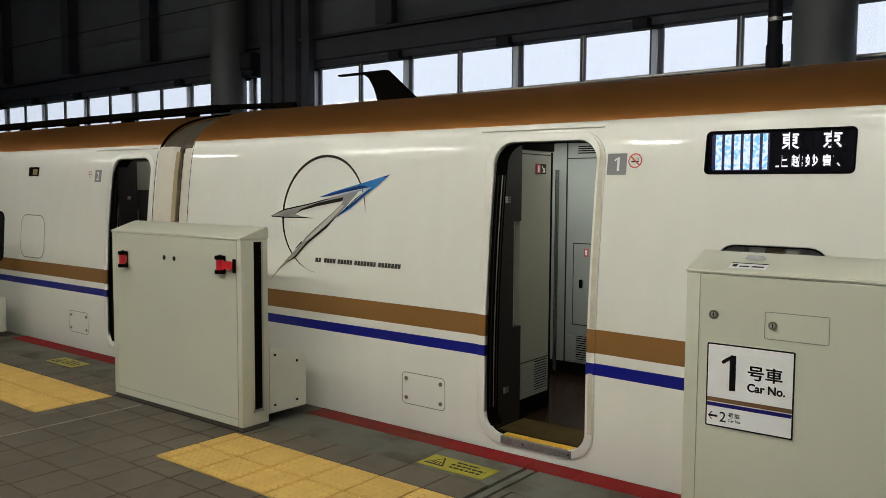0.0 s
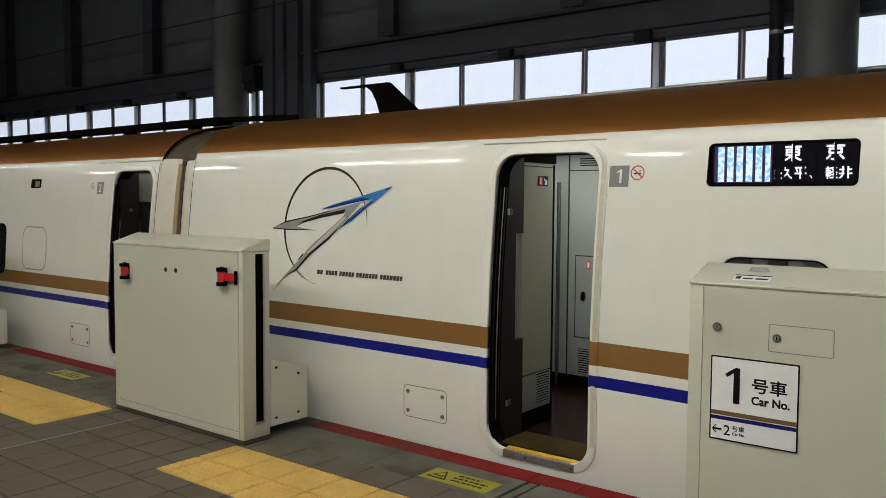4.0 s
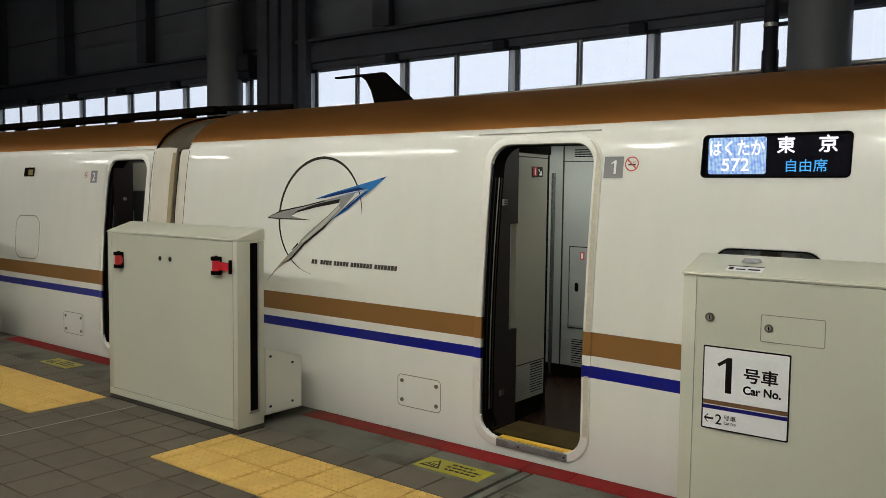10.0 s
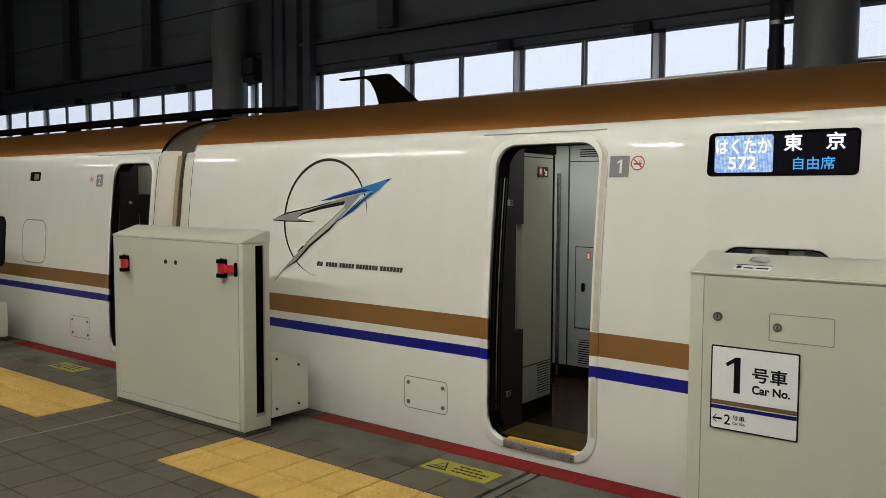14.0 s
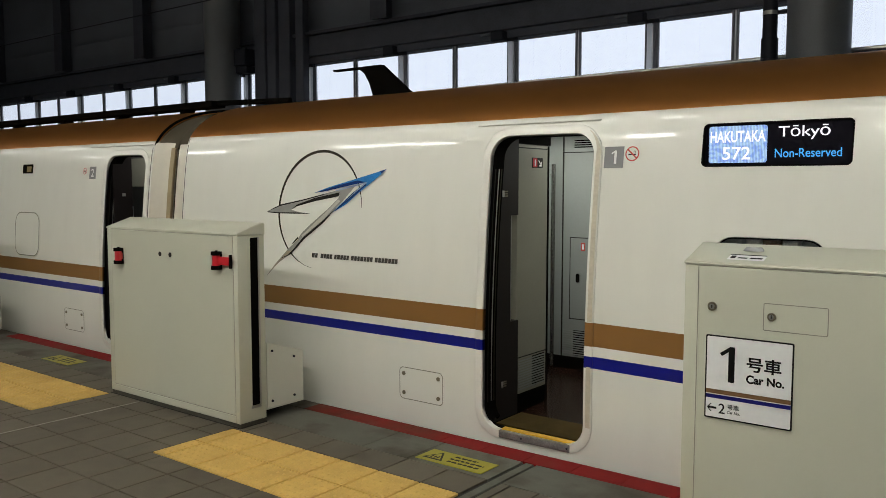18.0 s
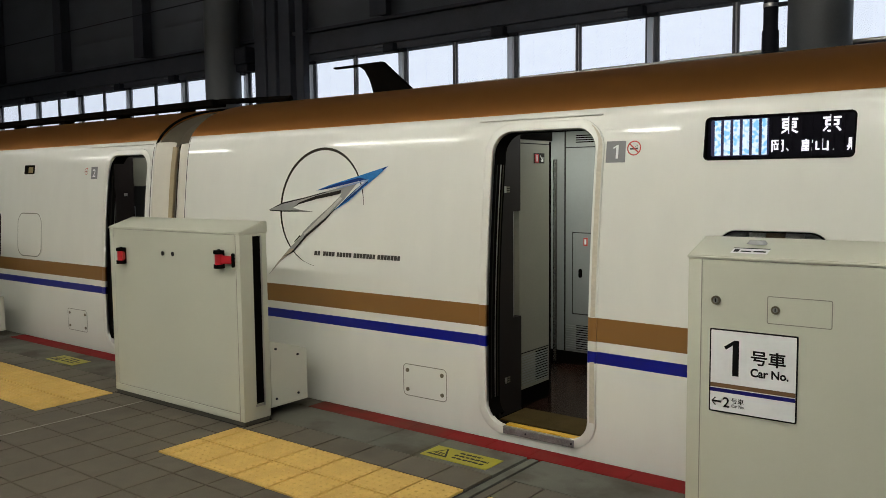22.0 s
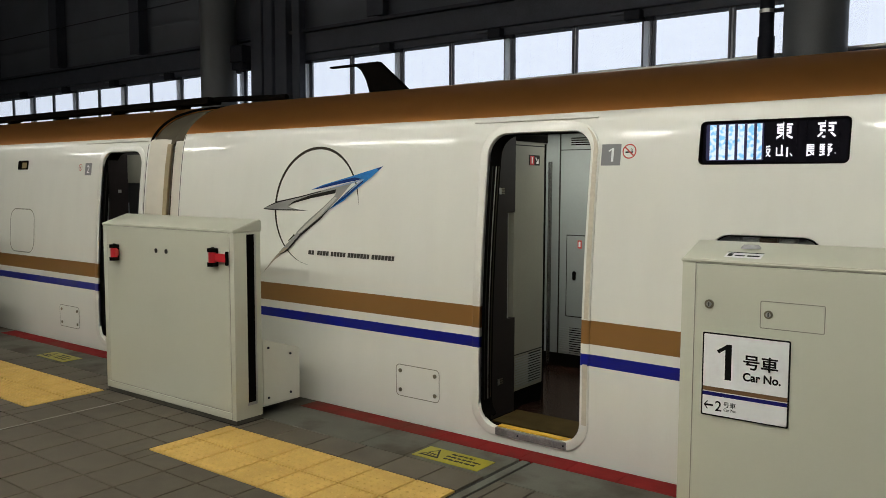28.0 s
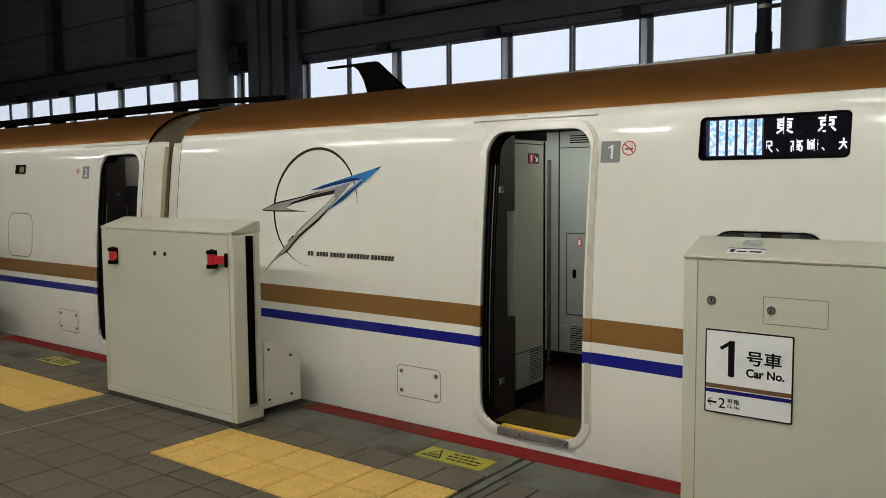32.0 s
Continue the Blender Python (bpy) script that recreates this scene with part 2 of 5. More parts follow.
M_TILE = mat("dark_floor_tile", (0.100, 0.085, 0.063), 0.55, spec=0.2, var=0.22, scale=9.0, bump=0.25, fine=160.0, obj_var=0.35, stain=((0.060, 0.050, 0.036), 1.7, 0.50, 0.72), ground=True)
M_JOINT = mat("floor_joint", (0.014, 0.012, 0.010), 0.9, var=0.2)
M_CONC = mat("edge_concrete", (0.125, 0.124, 0.102), 0.8, spec=0.15, var=0.2, scale=5.0, bump=0.3, fine=120.0, obj_var=0.25, stain=((0.060, 0.052, 0.038), 2.6, 0.48, 0.66), ground=True)
M_REDEDGE = mat("red_edge_strip", (0.205, 0.015, 0.015), 0.8, spec=0.08, var=0.22, scale=8.0, bump=0.2, fine=140.0, obj_var=0.25, stain=((0.105, 0.042, 0.026), 2.2, 0.50, 0.78), ground=True, along=(-0.3, 1.5))
M_TACT = mat("yellow_tactile", (0.575, 0.375, 0.105), 0.7, spec=0.15, var=0.18, scale=10.0, bump=0.3, fine=140.0, obj_var=0.25, stain=((0.45, 0.29, 0.080), 3.0, 0.52, 0.85), ground=True)
M_TACTDOT = mat("worn_yellow_stud", (0.565, 0.372, 0.106), 0.6, spec=0.3, var=0.12, fine=140.0, ground=True)
M_FOOT = mat("grimy_gate_plinth", (0.070, 0.064, 0.047), 0.7, var=0.3, scale=9.0, ground=True)
M_GANGWAY = mat("brown_gangway_cloth", (0.11, 0.08, 0.045), 0.8, var=0.12, spec=0.1)
M_STICK = mat("yellow_sticker", (0.31, 0.275, 0.014), 0.45, spec=0.3, var=0.10)
M_LINE = mat("worn_white_line", (0.25, 0.235, 0.21), 0.7, var=0.3, fine=90.0)
M_PANEL = mat("vestibule_panel", (0.255, 0.270, 0.258), 0.4, var=0.04)
M_PANELD = mat("vestibule_partition", (0.255, 0.250, 0.205), 0.45, var=0.05)
M_CARFLOOR = mat("dark_brown_floor", (0.018, 0.009, 0.006), 0.25, var=0.2, spec=0.22)
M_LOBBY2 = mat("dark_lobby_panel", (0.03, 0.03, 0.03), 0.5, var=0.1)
M_MATBR = mat("entrance_mat", (0.050, 0.034, 0.012), 0.8, var=0.4, scale=9.0, fine=200.0, bump=0.4, spec=0.06)
M_SILLPL = mat("worn_sill_plate", (0.24, 0.24, 0.235), 0.40, metal=0.5, var=0.4, scale=7.0, fine=90.0)
M_YEL = mat("yellow_step_edge", (0.72, 0.42, 0.03), 0.45, var=0.15)
M_GLASSD = mat("dark_window_glass", (0.012, 0.013, 0.014), 0.08, var=0.1)
M_WALL = mat("dark_station_siding", (0.112, 0.124, 0.150), 0.7, var=0.25, scale=1.2)
M_BEAM = mat("dark_painted_beam", (0.060, 0.066, 0.085), 0.6, var=0.2, spec=0.3)
M_FRAME = mat("anodised_frame", (0.075, 0.085, 0.11), 0.4, metal=0.1, var=0.1)
M_POST = mat("pale_post_strip", (0.40, 0.43, 0.47), 0.4, metal=0.3, var=0.1)
M_PANE = mat("window_glass", (0.93, 0.96, 1.0), 0.02, var=0.02)
M_PANE.node_tree.nodes["Principled BSDF"].inputs["Transmission Weight"].default_value = 1.0
M_PANE.node_tree.nodes["Principled BSDF"].inputs["IOR"].default_value = 1.45


def frosted(name, color):
    """Milky sheet that lets the daylight through from behind."""
    m = bpy.data.materials.new(name)
    m.use_nodes = True
    nt = m.node_tree
    b = nt.nodes["Principled BSDF"]
    b.inputs["Base Color"].default_value = (*color, 1)
    b.inputs["Roughness"].default_value = 0.4
    tr = nt.nodes.new("ShaderNodeBsdfTranslucent")
    tr.inputs["Color"].default_value = (*color, 1)
    mix = nt.nodes.new("ShaderNodeMixShader")
    mix.inputs[0].default_value = 0.9
    nt.links.new(b.outputs[0], mix.inputs[1])
    nt.links.new(tr.outputs[0], mix.inputs[2])
    nt.links.new(mix.outputs[0], nt.nodes["Material Output"].inputs["Surface"])
    return m


M_SLIT = frosted("frosted_channel", (0.90, 0.93, 0.95))
M_PANET = mat("tinted_glass", (0.62, 0.64, 0.64), 0.02, var=0.02)
M_PANET.node_tree.nodes["Principled BSDF"].inputs["Transmission Weight"].default_value = 1.0
M_COL = mat("column_paint", (0.118, 0.130, 0.140), 0.5, var=0.12, scale=2.0, spec=0.4)
M_CEIL = mat("dark_ceiling", (0.05, 0.05, 0.05), 0.8, var=0.15)
M_BALLAST = mat("track_bed", (0.10, 0.095, 0.09), 0.9, var=0.3, bump=0.6, fine=40.0)
M_BACK = mat("back_wall_paint", (0.20, 0.20, 0.19), 0.6, var=0.06, scale=1.0)
M_LAMP = glow("lamp_diffuser", (0.985, 0.968, 0.885), 40.0)
M_LAMP_DIM = glow("dimmed_lamp_diffuser", (0.985, 0.968, 0.885), 28.0)
M_LAMP_WIDE = glow("wide_lamp_diffuser", (0.985, 0.968, 0.885), 58.0)
M_LAMP_WIDE_DIM = glow("dimmed_wide_lamp_diffuser", (0.985, 0.968, 0.885), 33.0)
M_LAMPIN = glow("vestibule_lamp", (0.97, 0.98, 0.90), 5.8)
M_LAMPIN2 = glow("dim_vestibule_lamp", (0.97, 0.98, 0.92), 2.6)
M_SKY = glow("overcast_sky", (0.82, 0.885, 1.0), 1.0)
M_LED_W = glow("led_white", (0.95, 0.93, 1.0), 1.1)
M_LED_B = glow("led_lightblue", (0.05, 0.42, 0.95), 1.0)
M_LED_BLK = glow("led_block", (0.235, 0.40, 0.88), 1.0)
def led_columns(m, dark):
    """Fine upright columns of the lit field."""
    nt = m.node_tree
    b = nt.nodes["Principled BSDF"]
    tc = nt.nodes.new("ShaderNodeTexCoord")
    w = nt.nodes.new("ShaderNodeTexWave")
    w.bands_direction = 'X'
    w.inputs["Scale"].default_value = 42.0
    nt.links.new(tc.outputs["Object"], w.inputs["Vector"])
    mr = nt.nodes.new("ShaderNodeMapRange")
    mr.inputs["To Min"].default_value, mr.inputs["To Max"].default_value = dark, 1.1
    nt.links.new(w.outputs["Fac"], mr.inputs["Value"])
    nt.links.new(mr.outputs[0], b.inputs["Emission Strength"])


M_LED_BLK1 = glow("led_block_pale", (0.22, 0.58, 0.90), 1.1)
def led_mottle(m, pale):
    """Uneven brightness of the lit dots, from blue to white in patches."""
    nt = m.node_tree
    b = nt.nodes["Principled BSDF"]
    tc = nt.nodes.new("ShaderNodeTexCoord")
    n = nt.nodes.new("ShaderNodeTexNoise")
    n.inputs["Scale"].default_value = 52.0
    n.inputs["Detail"].default_value = 0.0
    nt.links.new(tc.outputs["Object"], n.inputs["Vector"])
    mr = nt.nodes.new("ShaderNodeMapRange")
    mr.inputs["From Min"].default_value, mr.inputs["From Max"].default_value = 0.35, 0.57
    nt.links.new(n.outputs["Fac"], mr.inputs["Value"])
    mix = nt.nodes.new("ShaderNodeMix")
    mix.data_type = 'RGBA'
    mix.inputs["A"].default_value = b.inputs["Emission Color"].default_value
    mix.inputs["B"].default_value = (*pale, 1)
    nt.links.new(mr.outputs[0], mix.inputs["Factor"])
    nt.links.new(mix.outputs["Result"], b.inputs["Emission Color"])


led_mottle(M_LED_BLK, (0.44, 0.66, 0.95))
led_columns(M_LED_BLK, 0.66)
led_mottle(M_LED_BLK1, (0.72, 0.84, 1.0))
# dim glow imitating the stripes' blue light spilling into the gaps
M_LED_DIM = glow("led_navy_spill", (0.004, 0.004, 0.045), 1.0)
M_LED_R = glow("led_amber", (0.11, 0.075, 0.02), 1.0)

# ---------------------------------------------------------------- builders
ORIGIN = {}


def thing(name, x, y, z, label, category, group="", kind=""):
    ob = new(name)
    ob.empty_display_size = 0.1
    ob.location = (x, y, z)
    ORIGIN[ob] = Vector((x, y, z))
    return tagged(ob, label, category, group, kind)


def finish(bm, smooth, turn=True):
    if turn:
        bmesh.ops.recalc_face_normals(bm, faces=bm.faces)
    if smooth:
        for f in bm.faces:
            f.smooth = True
        for e in bm.edges:
            if len(e.link_faces) != 2 or e.calc_face_angle(0) > radians(smooth):
                e.smooth = False


def part(name, bm, material, parent=None, label="", smooth=0, turn=True):
    """One mesh object, written in world places, under its thing or part."""
    finish(bm, smooth, turn)
    o = ORIGIN[parent] if parent else Vector((0, 0, 0))
    bmesh.ops.translate(bm, verts=bm.verts, vec=-o)
    me = bpy.data.meshes.new(name)
    bm.to_mesh(me)
    bm.free()
    me.materials.append(material)
    ob = new(name, me)
    if parent:
        ob.parent = parent
        ORIGIN[ob] = o
    return tagged(ob, label)


def setting(name, bm, material, label, smooth=0):
    ob = part(name, bm, material, None, "", smooth)
    ORIGIN[ob] = Vector((0, 0, 0))
    return tagged(ob, label, name.rstrip("_0123456789").replace("_", " "), kind="structure")


def box(x0, x1, y0, y1, z0, z1, bev=0.0, seg=2, bm=None):
    b = bmesh.new()
    bmesh.ops.create_cube(b, size=1.0)
    for v in b.verts:
        v.co = Vector(((x0, x1)[v.co.x > 0], (y0, y1)[v.co.y > 0], (z0, z1)[v.co.z > 0]))
    if bev:
        bmesh.ops.bevel(b, geom=list(b.edges), offset=bev, segments=seg, affect='EDGES', profile=0.5)
    if bm is None:
        return b
    me = bpy.data.meshes.new("tmp")
    b.to_mesh(me)
    b.free()
    bm.from_mesh(me)
    bpy.data.meshes.remove(me)
    return bm


def cyl(p, q, r, seg=16, r2=None, bm=None):
    bm = bm or bmesh.new()
    p, q = Vector(p), Vector(q)
    d = q - p
    m = Matrix.Translation((p + q) / 2) @ d.to_track_quat("Z", "Y").to_matrix().to_4x4()
    bmesh.ops.create_cone(bm, cap_ends=True, segments=seg, radius1=r, radius2=r if r2 is None else r2, depth=d.length, matrix=m)
    return bm


def rrect(x0, x1, z0, z1, r, n=6):
    """Outline of a rectangle with rounded corners, anticlockwise."""
    out = []
    for cx, cz, a in ((x1 - r, z1 - r, 0), (x0 + r, z1 - r, 90), (x0 + r, z0 + r, 180), (x1 - r, z0 + r, 270)):
        for i in range(n + 1):
            w = radians(a + 90 * i / n)
            out.append((cx + r * math.cos(w), cz + r * math.sin(w)))
    return out


def prism(outline, y0, y1, bm=None):
    """An outline in x and z, drawn out from y0 to y1."""
    bm = bm or bmesh.new()
    a = [bm.verts.new((x, y0, z)) for x, z in outline]
    b = [bm.verts.new((x, y1, z)) for x, z in outline]
    n = len(a)
    bm.faces.new(a)
    bm.faces.new(b[::-1])
    for i in range(n):
        bm.faces.new((a[i], b[i], b[(i + 1) % n], a[(i + 1) % n]))
    return bm


def slab(x0, x1, y0, y1, z0, z1, ch=0.002):
    """A low piece with a chamfered upper edge."""
    bm = bmesh.new()
    lo = [bm.verts.new(c) for c in ((x0, y0, z0), (x1, y0, z0), (x1, y1, z0), (x0, y1, z0))]
    mi = [bm.verts.new(c) for c in ((x0, y0, z1 - ch), (x1, y0, z1 - ch), (x1, y1, z1 - ch), (x0, y1, z1 - ch))]
    hi = [bm.verts.new(c) for c in ((x0 + ch, y0 + ch, z1), (x1 - ch, y0 + ch, z1), (x1 - ch, y1 - ch, z1), (x0 + ch, y1 - ch, z1))]
    for i in range(4):
        j = (i + 1) % 4
        bm.faces.new((lo[i], lo[j], mi[j], mi[i]))
        bm.faces.new((mi[i], mi[j], hi[j], hi[i]))
    bm.faces.new(hi)
    return bm


# ---------------------------------------------------------------- the cars' cross-section
PROFILE = ((-1.0, 1.36), (-0.6, 1.24), (-0.25, 1.185), (0.2, 1.17), (0.7, 1.172), (1.15, 1.194), (1.45, 1.219), (1.8, 1.258), (1.95, 1.284),
           (2.02, 1.308), (2.118, 1.385), (2.217, 1.52), (2.296, 1.72), (2.355, 2.0), (2.385, 2.4), (2.395, 2.86))
CY = 2.86


def smooth_profile():
    """The side from below to the roof's middle, as a smooth curve through the stations, in z and y."""
    pts = [Vector((y, z)) for z, y in PROFILE]
    pts = [2 * pts[0] - pts[1], *pts, Vector((2 * CY - pts[-2].x, pts[-2].y))]
    out = []
    for i in range(1, len(pts) - 2):
        a, b, c, d = pts[i - 1:i + 3]
        # centripetal spacing keeps the curve free of ripples
        t1 = (b - a).length ** 0.5
        t2 = t1 + (c - b).length ** 0.5
        t3 = t2 + (d - c).length ** 0.5
        for k in range(5):
            t = t1 + (t2 - t1) * k / 5
            p1 = a * ((t1 - t) / t1) + b * (t / t1)
            p2 = b * ((t2 - t) / (t2 - t1)) + c * ((t - t1) / (t2 - t1))
            p3 = c * ((t3 - t) / (t3 - t2)) + d * ((t - t2) / (t3 - t2))
            q1 = p1 * ((t2 - t) / t2) + p2 * (t / t2)
            q2 = p2 * ((t3 - t) / (t3 - t1)) + p3 * ((t - t1) / (t3 - t1))
            p = q1 * ((t2 - t) / (t2 - t1)) + q2 * ((t - t1) / (t2 - t1))
            out.append((p.y, p.x))
    out.append((2.395, CY))
    return out


SIDE = smooth_profile()
SZ, SY = np.array([s[0] for s in SIDE[:-10]]), np.array([s[1] for s in SIDE[:-10]])


def side_y(z):
    return float(np.interp(z, SZ, SY))


def car_shell(x0, x1, holes):
    """The outer skin of a car: side with rounded openings, roof and far side. holes: (x0, x1, z0, z1, radius)."""
    bm = bmesh.new()
    xs = sorted({x0, x1, *[h[i] for h in holes for i in (0, 1)]})
    fine = []
    for a, b in zip(xs, xs[1:]):
        n = max(1, round((b - a) / 0.7))
        fine += [a + (b - a) * i / n for i in range(n)]
    xs = fine + [x1]
    near = {z: y for z, y in SIDE}
    for h in holes:
        for z in h[2:4]:
            near.setdefault(z, side_y(z))
    loop = sorted((z, near[z]) for z in near)
    full = loop + [(z, 2 * CY - y) for z, y in reversed(SIDE[:-1])]
    grid = [[bm.verts.new((x, y, z)) for z, y in full] for x in xs]
    for i in range(len(xs) - 1):
        for j in range(len(full) - 1):
            zm = (full[j][0] + full[j + 1][0]) / 2
            xm = (xs[i] + xs[i + 1]) / 2
            if j < len(loop) - 1 and any(h[0] < xm < h[1] and h[2] < zm < h[3] for h in holes):
                continue
            bm.faces.new((grid[i][j], grid[i + 1][j], grid[i + 1][j + 1], grid[i][j + 1]))
    for hx0, hx1, hz0, hz1, r in holes:
        o = rrect(hx0, hx1, hz0, hz1, r, 6)
        for c, (cx, cz) in enumerate(((hx1, hz1), (hx0, hz1), (hx0, hz0), (hx1, hz0))):
            arc = [bm.verts.new((x, side_y(z), z)) for x, z in o[7 * c:7 * c + 7]]
            k = bm.verts.new((cx, side_y(cz), cz))
            for a, b in zip(arc, arc[1:]):
                f = bm.faces.new((k, a, b))
                f.normal_update()
                if f.normal.y > 0:
                    f.normal_flip()
    bmesh.ops.remove_doubles(bm, verts=bm.verts, dist=1e-5)
    return bm


def ring(x0, x1, z0, z1, r, w, proud, deep, n=8, reveal=False):
    """A rim round an opening of the car's side: w wide, standing proud of the skin and lining the opening inwards."""
    bm = bmesh.new()
    rows = [(rrect(x0 - w, x1 + w, z0 - w, z1 + w, r + w, n), 0.004), (rrect(x0 - w, x1 + w, z0 - w, z1 + w, r + w, n), -proud * 0.6),
            (rrect(x0 - w * 0.8, x1 + w * 0.8, z0 - w * 0.8, z1 + w * 0.8, r + w * 0.8, n), -proud),
            (rrect(x0 - 0.004, x1 + 0.004, z0 - 0.004, z1 + 0.004, r + 0.004, n), -proud * 0.9), (rrect(x0, x1, z0, z1, r, n), -proud * 0.4), (rrect(x0, x1, z0, z1, r, n), deep)]
    if reveal:
        k = 0.006
        rows = [(rrect(x0 + k, x1 - k, z0 + k, z1 - k, r - k, n), 0.012), (rrect(x0 + k, x1 - k, z0 + k, z1 - k, r - k, n), deep),
                (rrect(x0 - 0.03, x1 + 0.03, z0 - 0.03, z1 + 0.03, r + 0.03, n), deep)]
    base = rows[-1][0]
    counts = [max(1, int(abs(base[(i + 1) % len(base)][1] - a[1]) / 0.12)) for i, a in enumerate(base)]
    loops = []
    for o, dy in rows:
        lv = []
        for i, a in enumerate(o):
            b = o[(i + 1) % len(o)]
            for k in range(counts[i]):
                x, z = a[0] + (b[0] - a[0]) * k / counts[i], a[1] + (b[1] - a[1]) * k / counts[i]
                lv.append(bm.verts.new((x, side_y(z) + dy, z)))
        loops.append(lv)
    for a, b in zip(loops, loops[1:]):
        for i in range(len(a)):
            j = (i + 1) % len(a)
            if reveal and max(a[i].co.z, a[j].co.z) < z0 + 0.06:
                continue
            bm.faces.new((a[i], a[j], b[j], b[i]))
    return bm


def groove(outline, w, dy=-0.0015, lift=None):
    """A thin dark seam along a closed outline on the car's side (or on a plane y = lift)."""
    bm = bmesh.new()
    cx = sum(p[0] for p in outline) / len(outline)
    cz = sum(p[1] for p in outline) / len(outline)
    ins = []
    n = len(outline)
    for i, (x, z) in enumerate(outline):
        a, b = outline[i - 1], outline[(i + 1) % n]
        t = Vector((b[0] - a[0], b[1] - a[1])).normalized()
        ins.append((x - t.y * w, z + t.x * w))
    f = (lambda z: side_y(z) + dy) if lift is None else (lambda z: lift)
    o = [bm.verts.new((x, f(z), z)) for x, z in outline]
    q = [bm.verts.new((x, f(z), z)) for x, z in ins]
    for i in range(n):
        j = (i + 1) % n
        bm.faces.new((o[i], o[j], q[j], q[i]))
    return bm


def on_side(bm, dy):
    """Lays a flat mesh in x and z onto the car's side, dy in front of the skin."""
    for v in bm.verts:
        v.co.y = side_y(v.co.z) - dy
    return bm


def decal(outline, dy=0.002):
    """A flat print with this outline on the car's side, cut into strips so that it follows the curve."""
    bm = bmesh.new()
    bm.faces.new([bm.verts.new((x, 0, z)) for x, z in outline])
    zs = [z for _, z in outline]
    z = math.floor(min(zs) / 0.08) * 0.08 + 0.08
    while z < max(zs):
        bmesh.ops.bisect_plane(bm, geom=list(bm.verts) + list(bm.edges) + list(bm.faces), plane_co=(0, 0, z), plane_no=(0, 0, 1))
        z += 0.08
    return on_side(bm, dy)


def writing(text, width, height, thick=0.0):
    """Letters as a flat mesh in x and z, fitted to this width and height, centred."""
    if text == "1":
        w, h = width / 2, height / 2
        bm = bmesh.new()
        bm.faces.new([bm.verts.new((x, 0, z)) for x, z in ((w * 0.15, -h), (w, -h), (w, h), (w * 0.35, h), (w * 0.15, h * 0.93))])
        bm.faces.new([bm.verts.new((x, 0, z)) for x, z in ((-w, h * 0.60), (-w * 0.72, h * 0.44), (w * 0.152, h * 0.70), (w * 0.152, h * 0.935))])
        return bm
    cu = bpy.data.curves.new("w", "FONT")
    cu.body = text
    cu.offset = thick
    ob = bpy.data.objects.new("w", cu)
    scene.collection.objects.link(ob)
    me = ob.evaluated_get(bpy.context.evaluated_depsgraph_get()).to_mesh()
    bm = bmesh.new()
    bm.from_mesh(me)
    scene.collection.objects.unlink(ob)
    bpy.data.objects.remove(ob)
    xs = [v.co.x for v in bm.verts]
    ys = [v.co.y for v in bm.verts]
    sx, sy = width / (max(xs) - min(xs)), height / (max(ys) - min(ys))
    cx, cy = (max(xs) + min(xs)) / 2, (max(ys) + min(ys)) / 2
    for v in bm.verts:
        v.co = Vector(((v.co.x - cx) * sx, 0, (v.co.y - cy) * sy))
    return bm


def bold(text, width, height, fat):
    """Letters with their strokes widened by four copies a hair apart."""
    bm = bmesh.new()
    for i, (dx, dz) in enumerate(((-fat, 0.0), (fat, 0.0), (0.0, -fat), (0.0, fat))):
        w = writing(text, width, height)
        me = bpy.data.meshes.new("w")
        for v in w.verts:
            v.co += Vector((dx, -0.0003 * i, dz))
        w.to_mesh(me)
        w.free()
        bm.from_mesh(me)
        bpy.data.meshes.remove(me)
    return bm


def place(bm, x, y, z):
    bmesh.ops.translate(bm, verts=bm.verts, vec=(x, y, z))
    return bm

# ---------------------------------------------------------------- station structure
EDGE_Y = 1.10
X_W, X_E = -40.0, 30.0
setting("platform", box(X_W, X_E, -7.5, EDGE_Y - 0.004, -1.25, -0.014), M_JOINT, "concrete platform slab with dark joints")
setting("track_bed", box(X_W, X_E, EDGE_Y, 7.2, -1.5, -1.27), M_BALLAST, "grey concrete track bed below the platform")
setting("ground", box(-3000, 3000, -3000, 3000, -9.0, -8.9), M_BALLAST, "grey ground far below the elevated station")

WIN_Y, SILL, HEAD = 6.40, 3.016, 3.594
# the posts of the window band; the bay beside the cable riser is narrower
POSTS = [-37.91 + 1.89 * k for k in range(16)] + [-7.70, -6.05, -4.10, -2.152, -0.166, 1.83, 3.83, 5.83, 7.80]


def sill(x):
    """The band climbs a little along the platform."""
    return SILL + 0.009 * x


def head(x):
    return HEAD + 0.0022 * x


def band(x0, x1, y0, y1, low, high, bev=0.0, bm=None):
    """A box along the window band; low and high: heights that follow the band, from a function and a distance above it."""
    b = box(x0, x1, y0, y1, 0.0, 1.0, 0.0)
    for v in b.verts:
        f, d = high if v.co.z > 0.5 else low
        v.co.z = f(v.co.x) + d
    if bev:
        bmesh.ops.bevel(b, geom=list(b.edges), offset=bev, segments=1, affect='EDGES')
    if bm is None:
        return b
    me = bpy.data.meshes.new("tmp")
    b.to_mesh(me)
    b.free()
    bm.from_mesh(me)
    bpy.data.meshes.remove(me)
    return bm


def level(z):
    return (lambda x: z, 0.0)


